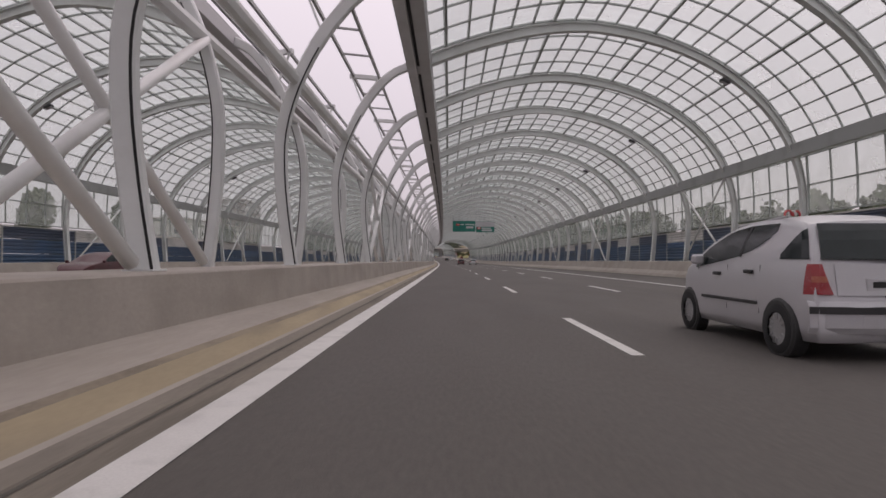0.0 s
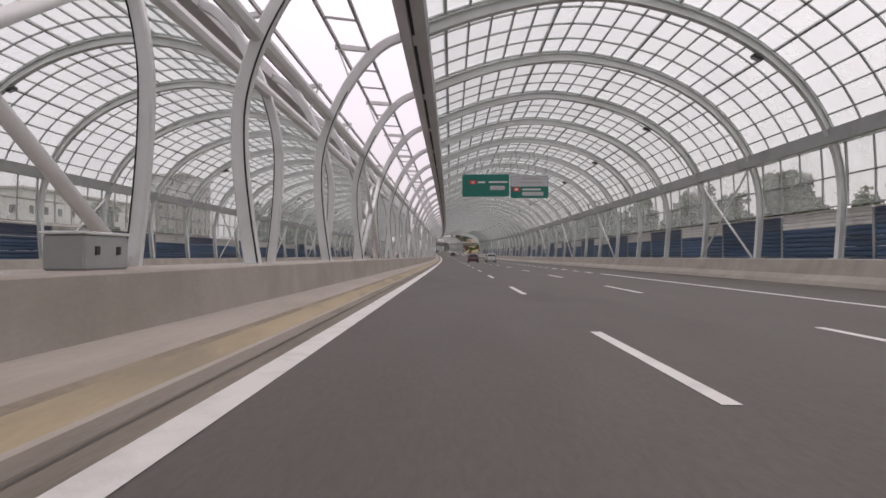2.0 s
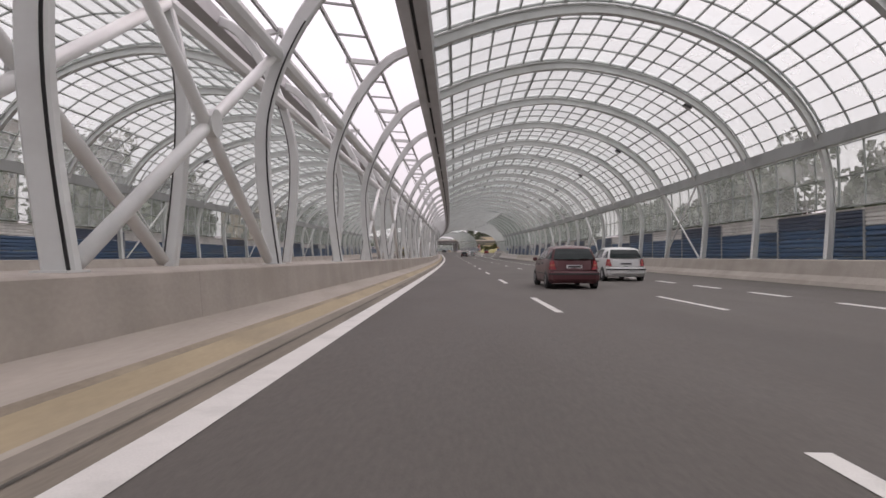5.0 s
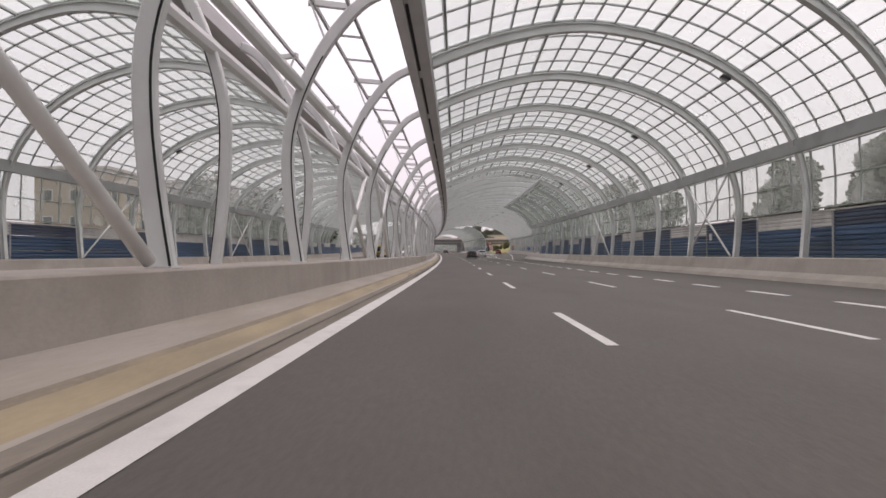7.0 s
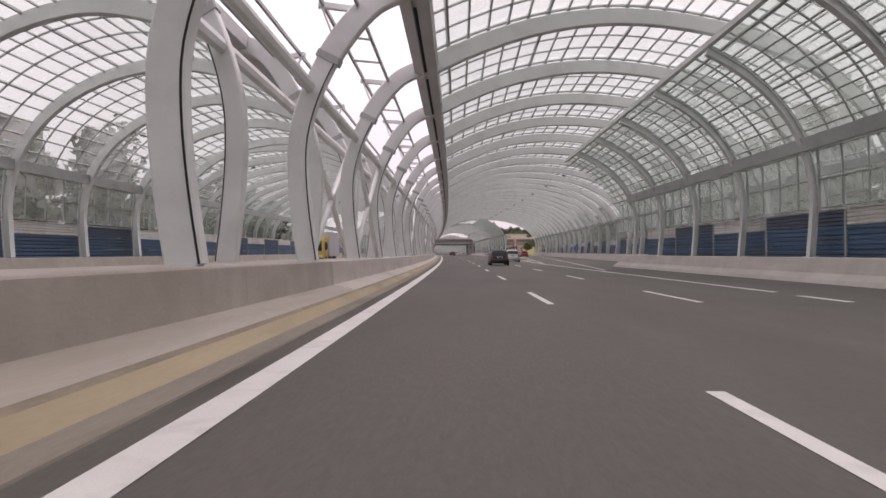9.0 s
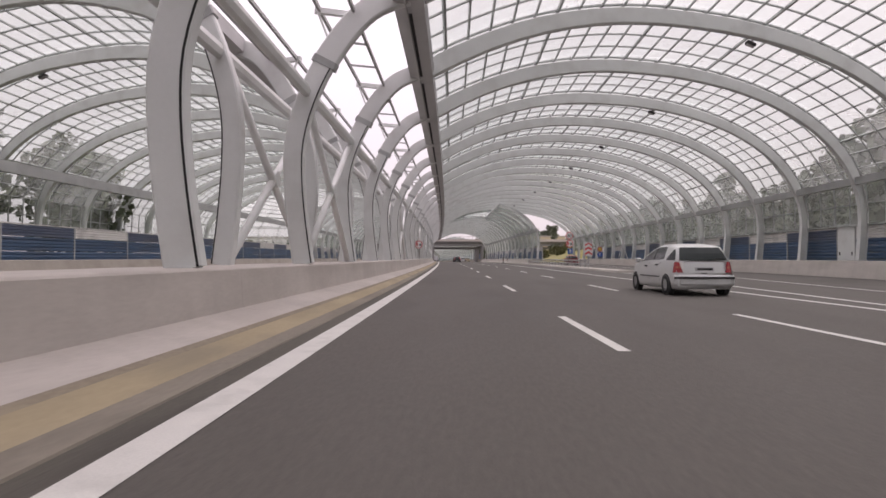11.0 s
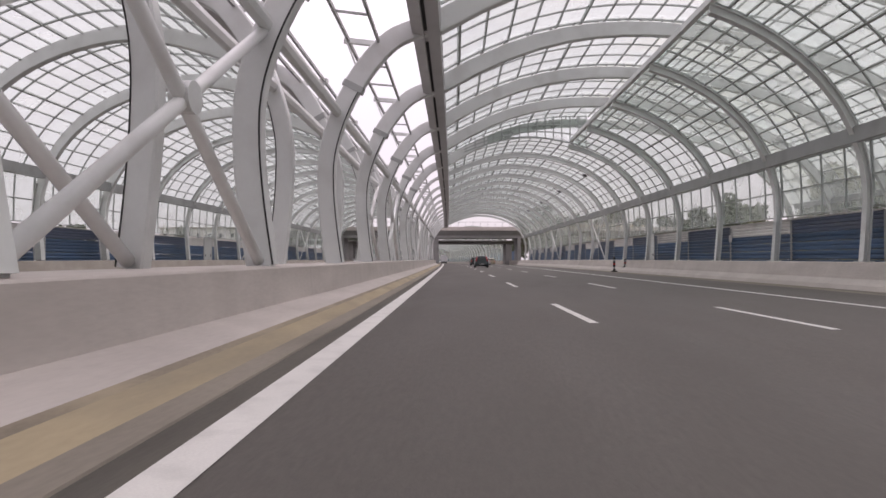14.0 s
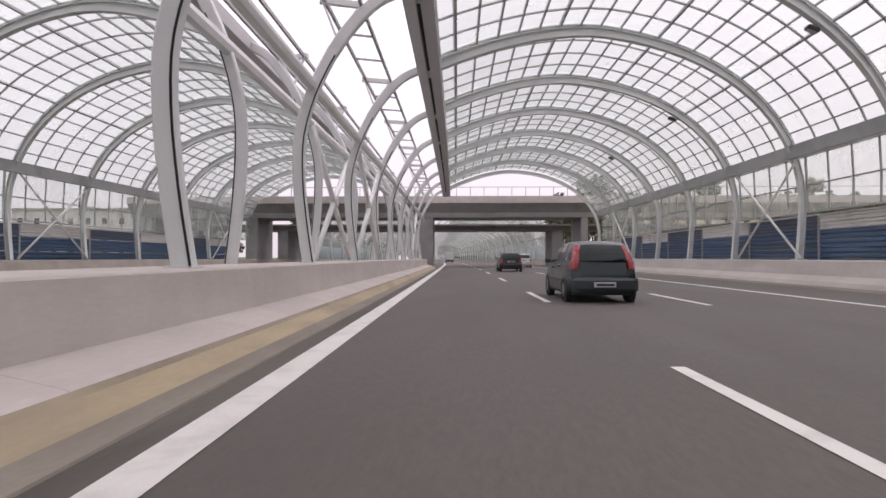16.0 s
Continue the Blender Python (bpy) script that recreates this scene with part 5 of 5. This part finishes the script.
        for y in (0.58, 2.98):
            wx = sd * (0.775 if y < 2 else 0.765)
            fit = lambda bb: bb.stretched(y, 1 / sy, 1 / sz)
            piece("wheel_arch", fit(Build().wheel((wx, y, 0.3), 0.335, 0.185, 26).tube((wx - sd * 0.08, y, 0.3), (wx + sd * 0.075, y, 0.3), 0.33, 26)).done("wheel_arch", TRIM), c)
            wh = piece("wheel", fit(Build().wheel((wx + sd * 0.005, y, 0.29), 0.29, 0.195, 28)).done("wheel", TYRE, True), c, "black tyre on a light wheel cover")
            rim = Build().tube((wx + sd * 0.05, y, 0.29), (wx + sd * 0.085, y, 0.29), 0.195, 26, 0.17)
            for i in range(12):
                a = 2 * math.pi * i / 12
                rim.bar((wx + sd * 0.086, y + math.cos(a) * 0.1, 0.29 + math.sin(a) * 0.1), (wx + sd * 0.075, y + math.cos(a) * 0.19, 0.29 + math.sin(a) * 0.19), 0.02, 0.025, (1, 0, 0))
            piece("rim", fit(rim).done("rim", RIM), wh)
        if ribbon:
            piece("roof_rail", Build().tube((sd * 0.62, 0.75, 1.535), (sd * 0.62, 1.9, 1.475), 0.014, 8).done("roof_rail", SIGN_GREY), c)
    for i, (mat, lab) in enumerate(((SIGN_RED, "red ribbon loop"), (SIGN_WHITE, "white ribbon loop"), (SIGN_RED, "red ribbon loop")) if ribbon else ()):
        b = Build()
        ring = []
        for q in range(9):
            a = math.pi * q / 8
            p = Vector((-0.62 + 0.07 * i + 0.04 * math.cos(a), 0.75 + 0.04 * i, 1.54 + 0.055 * math.sin(a)))
            ring.append([p, p + Vector((0, 0.04, 0)), p + Vector((0, 0.04, 0.012)), p + Vector((0, 0, 0.012))])
        piece("roof_ribbon", b.rings(ring, caps=True).done("roof_ribbon", mat), c, lab)
    return c


# the camera passes the silver car at the start; the others stand where the traffic ahead is seen last
car("compact_car", "silver one-box compact car with dark windows and red tail lamps", SILVER, at(5.5, 4.43), one_box=True, ribbon=True)
car("hatchback", "dark green hatchback with tall red tail lamps in the middle lane", DARK_GREEN, at(437.7, 3.24), 3.8, 1.62, 1.45, tall_lamps=True)
car("hatchback", "black hatchback with red tail lamps in the middle lane", BLACK_CAR, at(467.6, 3.94), 3.9, 1.68, 1.47)
car("hatchback", "black hatchback ahead in the middle lane", BLACK_CAR, at(286.0, 4.0), 4.0, 1.7, 1.45)
car("hatchback", "white hatchback ahead in the slow lane", WHITE_CAR, at(303.8, 7.1), 4.2, 1.74, 1.5)
car("hatchback", "maroon hatchback ahead in the middle lane", MAROON, at(146.0, 3.9), 4.0, 1.7, 1.45)
car("hatchback", "white hatchback ahead in the slow lane", WHITE_CAR, at(152.0, 7.3), 4.2, 1.74, 1.48)
car("hatchback", "red hatchback on the slip road", RED_CAR, at(374.0, 18.4, 0, -3.4), 3.9, 1.68, 1.46)
car("hatchback", "white hatchback far ahead in the slow lane", WHITE_CAR, at(487.0, 7.2), 4.0, 1.7, 1.48)
car("hatchback", "maroon hatchback on the other carriageway", MAROON, at(30.5, -17.6) @ pose(0, 0, 0, 0, 0, 180), 4.0, 1.7, 1.46)
car("hatchback", "silver hatchback on the other carriageway", SILVER, at(428.0, -9.0) @ pose(0, 0, 0, 0, 0, 180), 4.0, 1.7, 1.46)
car("hatchback", "pale yellow hatchback far ahead on the shoulder", CREAM, at(512.0, 10.4), 4.1, 1.72, 1.46)


def lorry(label, paint, m, long=6.5):
    """A box lorry, its front towards +y."""
    c = thing("lorry", label, "lorry", "lorries", m)
    cab = [(long, 0.45), (long, 1.25), (long - 0.18, 2.25), (long - 0.4, 2.5), (long - 1.75, 2.55), (long - 1.75, 0.55)]
    rings = [[Vector((x, y - 0.05 * (abs(x) > 1.0) * (y > long - 0.5), z)) for y, z in cab] for x in (-1.08, -1.0, 1.0, 1.08)]
    piece("cab", Build().rings(rings, caps=True).done("cab", paint), c)
    piece("windscreen", Build().add([(-0.92, long - 0.005, 1.32), (0.92, long - 0.005, 1.32), (0.86, long - 0.16, 2.2), (-0.86, long - 0.16, 2.2), (-0.92, long - 0.06, 1.32), (0.92, long - 0.06, 1.32), (0.86, long - 0.22, 2.2), (-0.86, long - 0.22, 2.2)],
          [(0, 1, 2, 3), (7, 6, 5, 4), (0, 4, 5, 1), (1, 5, 6, 2), (2, 6, 7, 3), (3, 7, 4, 0)]).done("windscreen", CAR_GLASS), c)
    piece("cargo_box", Build().box(-1.2, 1.2, 0.0, long - 1.9, 0.85, 3.1, 0.04).done("cargo_box", SIGN_GREY), c, "pale grey cargo box")
    piece("chassis", Build().box(-0.5, 0.5, 0.1, long - 0.3, 0.5, 0.85).done("chassis", TRIM), c)
    piece("bumper", Build().box(-1.06, 1.06, long - 0.1, long + 0.1, 0.32, 0.7, 0.04).done("bumper", TRIM), c)
    piece("grille", Build().box(-0.6, 0.6, long - 0.02, long + 0.02, 0.78, 1.15, 0.01).done("grille", TRIM), c)
    for sd in (-1, 1):
        piece("headlight", Build().box(sd * 0.85 - 0.16, sd * 0.85 + 0.16, long - 0.02, long + 0.03, 0.78, 0.98, 0.01).done("headlight", SIGN_WHITE), c)
        piece("tail_lamp", Build().box(sd * 1.0 - 0.12, sd * 1.0 + 0.12, -0.02, 0.02, 0.9, 1.05).done("tail_lamp", TAIL), c, "red tail lamp")
        piece("side_window", Build().box(sd * 1.06 - 0.03, sd * 1.06 + 0.03, long - 1.3, long - 0.4, 1.4, 2.15, 0.01).done("side_window", CAR_GLASS), c)
        piece("mirror", Build().box(sd * 1.28 - 0.08, sd * 1.28 + 0.08, long - 0.35, long - 0.25, 1.5, 2.0, 0.02).tube((sd * 1.06, long - 0.3, 1.9), (sd * 1.25, long - 0.3, 1.9), 0.015, 6).done("mirror", TRIM), c)
        for y in (1.2, long - 0.95):
            wh = piece("wheel", Build().wheel((sd * 0.95, y, 0.45), 0.45, 0.28, 24).done("wheel", TYRE, True), c)
            piece("rim", Build().tube((sd * 0.98, y, 0.45), (sd * 1.06, y, 0.45), 0.28, 20, 0.2).done("rim", RIM), wh)
    return c


lorry("yellow-cabbed box lorry on the other carriageway", YELLOW, at(291.0, -12.6) @ pose(0, 0, 0, 0, 0, 180))
lorry("white box lorry far ahead in the fast lane", WHITE_CAR, at(596.0, 0.1))

# ---------------------------------------------------------------- trees and buildings outside
def tree_mesh(seed, h, r, trunk, crown, o=(0, 0, 0), leaves=1000, leaf=(0.18, 0.44)):
    """Adds a tapered trunk with limbs and a crown of many small leaf clumps."""
    rnd = random.Random(seed)
    o = Vector(o)
    trunk.tube(o, o + Vector((0.1, 0, h * 0.5)), 0.02 * h, 8, 0.012 * h)
    for i in range(6):
        a = rnd.random() * 6.28
        trunk.tube(o + Vector((0.08, 0, h * (0.2 + 0.06 * i))), o + Vector((math.cos(a) * r * 0.6, math.sin(a) * r * 0.6, h * (0.5 + 0.07 * i))), 0.07, 6, 0.02)
    lobes = []
    for _ in range(14):
        f = rnd.uniform(0.25, 0.92)
        q = r * rnd.uniform(0.3, 0.5) * (1.15 - 0.5 * abs(f - 0.55))
        a, d = rnd.random() * 6.28, rnd.random() ** 0.6 * r * 0.75 * (1.1 - f * 0.6)
        lobes.append((Vector((math.cos(a) * d, math.sin(a) * d, h * f)), q))
    for i in range(leaves):
        c, q = lobes[rnd.randrange(len(lobes))]
        d = Vector((rnd.gauss(0, 1), rnd.gauss(0, 1), rnd.gauss(0, 0.9)))
        p = o + c + d.normalized() * q * (rnd.random() ** 0.35)
        k = rnd.uniform(*leaf)
        u = Vector((rnd.gauss(0, 1), rnd.gauss(0, 1), rnd.gauss(0, 1))).normalized()
        w = u.orthogonal().normalized()
        n = u.cross(w)
        crown.add([p + w * k, p + n * k * 0.8, p - w * k * 0.9, p - n * k * 0.7 + u * 0.1], [(0, 1, 2, 3)])


def tree_parts(seed, h, r, mat_leaf, leaves=1900):
    trunk, crown = Build(), Build()
    tree_mesh(seed, h, r, trunk, crown, leaves=leaves)
    return trunk.done("trunk", BARK), plain_mesh("crown", crown, mat_leaf)


def plain_mesh(name, build, mat):
    me = bpy.data.meshes.new(name)
    me.from_pydata([tuple(v) for v in build.v], [], build.f)
    me.materials.append(mat)
    return me


KINDS = [tree_parts(i, 7.5 + (i * 1.7) % 4, 2.6 + (i * 0.7) % 1.4, LEAF) for i in range(5)]
SHRUB = [tree_parts(20 + i, 3.0, 1.8, LEAF_DRY, 500) for i in range(2)]


def tree(kind, m, label="leafy green tree behind the noise panels", name="tree"):
    t = thing(name, label, "tree" if name == "tree" else "shrub", "trees" if name == "tree" else "shrubs", m)
    piece("trunk", kind[0], t)
    piece("crown", kind[1], t)
    return t


def woods(name, seed, spots, h0, h1, label, leaves=420):
    """A dense belt of trees that nobody could count, as one mesh."""
    rr = random.Random(seed)
    trunk, crown = Build(), Build()
    for i, (s, x, z) in enumerate(spots):
        h = rr.uniform(h0, h1)
        tree_mesh(seed * 100 + i, h, h * rr.uniform(0.26, 0.36), trunk, crown, P(s, x, z), leaves * 2, (0.24, 0.56))
    me = plain_mesh(name, crown, LEAF)
    me.materials.append(BARK)
    bm = bmesh.new()
    bm.from_mesh(me)
    tm = plain_mesh(name + "_trunks", trunk, BARK)
    for p in tm.polygons:
        p.material_index = 1
    bm.from_mesh(tm)
    bm.to_mesh(me)
    bm.free()
    bpy.data.meshes.remove(tm)
    tagged(new(name, me), label, kind="stuff")


rnd = random.Random(7)
for s in range(20, 215, 7):
    if rnd.random() < 0.75:
        k = rnd.uniform(0.6, 1.0)
        tree(KINDS[rnd.randrange(5)], at(s + rnd.uniform(-3, 3), rnd.uniform(34, 52), 0.2, rnd.uniform(0, 360)) @ Matrix.Scale(k, 4))
for s in range(20, 170, 9):
    if rnd.random() < 0.7:
        tree(KINDS[rnd.randrange(5)], at(s + rnd.uniform(-3, 3), -rnd.uniform(40, 62), 0.2, rnd.uniform(0, 360)) @ Matrix.Scale(rnd.uniform(0.7, 1.2), 4))
woods("wood_belt", 3, [(s + rnd.uniform(-3, 3), rnd.uniform(38, 54), 0.2) for s in range(30, 130, 2)], 5.5, 9.5, "hazy belt of leafy trees behind the noise panels", 300)
woods("wood_belt", 11, [(s + rnd.uniform(-3, 3), rnd.uniform(34, 52), 0.2) for s in range(132, 216, 3)], 8, 13, "leafy trees behind the noise panels", 400)
woods("wood_belt", 12, [(s + rnd.uniform(-3, 3), rnd.uniform(36, 52), 0.2) for s in range(216, 270, 4)], 7, 10.5, "leafy trees behind the noise panels", 400)
woods("wood_belt", 4, [(s + rnd.uniform(-3, 3), wide_wall(s) + rnd.uniform(7, 20), 0.2) for s in range(270, 358, 3)], 9, 14, "tall dense belt of green trees beside the slip road", 420)
woods("wood_belt", 5, [(s + rnd.uniform(-3, 3), -rnd.uniform(33, 47), 0.2) for s in list(range(180, 226, 3)) + list(range(262, 350, 3))], 9, 15, "tall dense belt of green trees beside the other carriageway", 420)
woods("wood_belt", 6, [(s + rnd.uniform(-3, 3), rnd.uniform(36, 56), 0.2) for s in range(350, 500, 5)], 7, 12, "leafy trees behind the slip road", 400)
woods("wood_belt", 7, [(s + rnd.uniform(-3, 3), -rnd.uniform(48, 66), 0.3) for s in range(350, 486, 7)], 4.5, 7.5, "low belt of leafy trees beside the other carriageway", 300)
woods("wood_belt", 8, [(s, rnd.uniform(20, 42) * (1 if i % 2 else -1) - (6 if i % 2 == 0 else 0), 0.2) for i, s in enumerate(range(512, 900, 5))], 9, 14, "green woods beside the motorway beyond the bridges", 300)
woods("wood_belt", 9, [(rnd.uniform(535, 600), rnd.uniform(24, 84), 4.0) for i in range(46)], 8, 14, "tall green trees on the bank beyond the exit", 420)
# belt 10 is added across the road to block the bright sky at its end
woods("wood_belt", 10, [(rnd.uniform(1075, 1110), x, 0.2) for x in range(-90, 91, 5)], 16, 24, "added green woods across the motorway that close off the far sky", 500)
woods("wood_belt", 13, [(s + rnd.uniform(-2, 2), rnd.uniform(33, 40), 0.2) for s in range(352, 416, 3)], 7, 11, "leafy trees behind the slip road", 420)
for s, x, k, i in ((224, 33, 1.0, 2), (229, 36, 1.05, 4), (238, 34, 1.1, 2), (252, 40, 1.0, 4), (122, 41, 1.2, 2), (126, 45, 1.15, 4), (150, 43, 1.1, 2), (153, 46, 1.05, 1), (96, 44, 1.0, 4), (430, 40, 1.1, 2), (436, 44, 1.15, 4), (462, 47, 1.0, 2)):
    tree(KINDS[i], at(s, x, 0.2, 70.0 * i + s) @ Matrix.Scale(k, 4), "tall leafy green tree behind the noise panels")
# bank beyond the exit, with dry grass and shrubs
b = Build()
rows = []
rows.append([P(420, x, -0.2) for x in (18, 24, 31, 40, 52, 80, 110)])
for i in range(15):
    s = 425 + 9 * i
    rows.append([P(s, x, z) for x, z in ((18 + 0.12 * i, -0.1), (24, 0.4), (31, 1.9 + 0.5 * math.sin(i)), (40, 4.2 + 0.6 * math.sin(1.7 * i)), (52, 5.6 + 0.5 * math.cos(i)), (80, 6.0), (110, 2.0))])
b.rings(rows, closed=False)
structure("bank", b.done("bank", YELLOW_GRASS), "dry yellow grassy bank beyond the exit")
for i in range(34):
    s, x = 426 + rnd.uniform(0, 80), rnd.uniform(24, 44)
    tree(SHRUB[i % 2], at(s, x, max(0.0, (x - 24) * 0.24) - 0.2, rnd.uniform(0, 360)) @ Matrix.Scale(rnd.uniform(0.4, 0.9), 4), "yellow-green shrub on the dry bank", "shrub")
for i in range(8):
    s, x = rnd.uniform(532, 570), rnd.uniform(30, 50)
    tree(KINDS[i % 5], at(s, x, max(0.0, min(5.5, (x - 24) * 0.24)) - 0.3, rnd.uniform(0, 360)) @ Matrix.Scale(rnd.uniform(0.6, 1.0), 4), "leafy green tree on the bank beyond the exit")


def house(m, w, d, h, wall, label, flat=False, roof=None):
    ho = thing("house", label, "building", "buildings", m)
    piece("wall", Build().box(-w / 2, w / 2, -d / 2, d / 2, -2, h, 0.05).done("wall", wall), ho)
    if flat:
        piece("roof", Build().box(-w / 2 - 0.4, w / 2 + 0.4, -d / 2 - 0.4, d / 2 + 0.4, h, h + 0.35, 0.04).done("roof", roof), ho)
    else:
        piece("roof", Build().rings([[(-w / 2 - 0.3, y, h), (0, y, h + w * 0.22), (w / 2 + 0.3, y, h), (w / 2 + 0.3, y, h + 0.15), (0, y, h + w * 0.22 + 0.18), (-w / 2 - 0.3, y, h + 0.15)] for y in (-d / 2 - 0.3, d / 2 + 0.3)], caps=True).done("roof", roof or ROOF_BROWN), ho)
    for z in [1.2 + 2.9 * i for i in range(max(1, int((h - 0.2) // 2.9)))]:
        for i in range(int(d // 3)):
            y = -d / 2 + 1.5 + 3 * i
            for sx in (-1, 1):
                win = piece("window", Build().box(min(sx * (w / 2 - 0.1), sx * (w / 2 + 0.03)), max(sx * (w / 2 - 0.1), sx * (w / 2 + 0.03)), y - 0.55, y + 0.55, z, z + 1.3).done("window", SIGN_WHITE), ho)
                piece("pane", Build().box(min(sx * w / 2, sx * (w / 2 + 0.036)), max(sx * w / 2, sx * (w / 2 + 0.036)), y - 0.47, y + 0.47, z + 0.08, z + 1.22).done("pane", CAR_GLASS), win)
        for i in range(int(w // 3)):
            x = -w / 2 + 1.5 + 3 * i
            win = piece("window", Build().box(x - 0.55, x + 0.55, -d / 2 - 0.03, -d / 2 + 0.1, z, z + 1.3).done("window", SIGN_WHITE), ho)
            piece("pane", Build().box(x - 0.47, x + 0.47, -d / 2 - 0.036, -d / 2, z + 0.08, z + 1.22).done("pane", CAR_GLASS), win)


house(at(147, -64), 12, 36, 10.4, PALE_RENDER, "pale rendered apartment block with three rows of windows", True, CONCRETE)
house(at(534, -64), 28, 14, 9.6, PALE_RENDER, "long pale rendered block beyond the bridges", True, CONCRETE)
house(at(207, -72), 10, 18, 21.5, BROWN_RENDER, "tall grey-brown apartment tower with rows of windows", True, CONCRETE)
house(at(250, -42), 8, 14, 10.5, RENDER_TAN, "beige rendered house behind the other carriageway", True, CONCRETE)
house(at(283, -44), 9, 12, 13.0, BROWN_RENDER, "reddish-brown apartment house behind the other carriageway", True, CONCRETE)
house(at(522, 41, 4.6), 17, 10, 5.4, CREAM, "low cream building with a flat roof beyond the exit", True, CONCRETE_PALE)
house(at(404, 62, 0.5), 16, 30, 7, RENDER_TAN, "tan rendered house behind the slip road")
house(at(60, 62), 11, 16, 6, RENDER_TAN, "tan house behind the trees")
house(at(30, 40), 12, 14, 5.5, CONCRETE, "grey concrete hall behind the noise panels", True, CONCRETE)
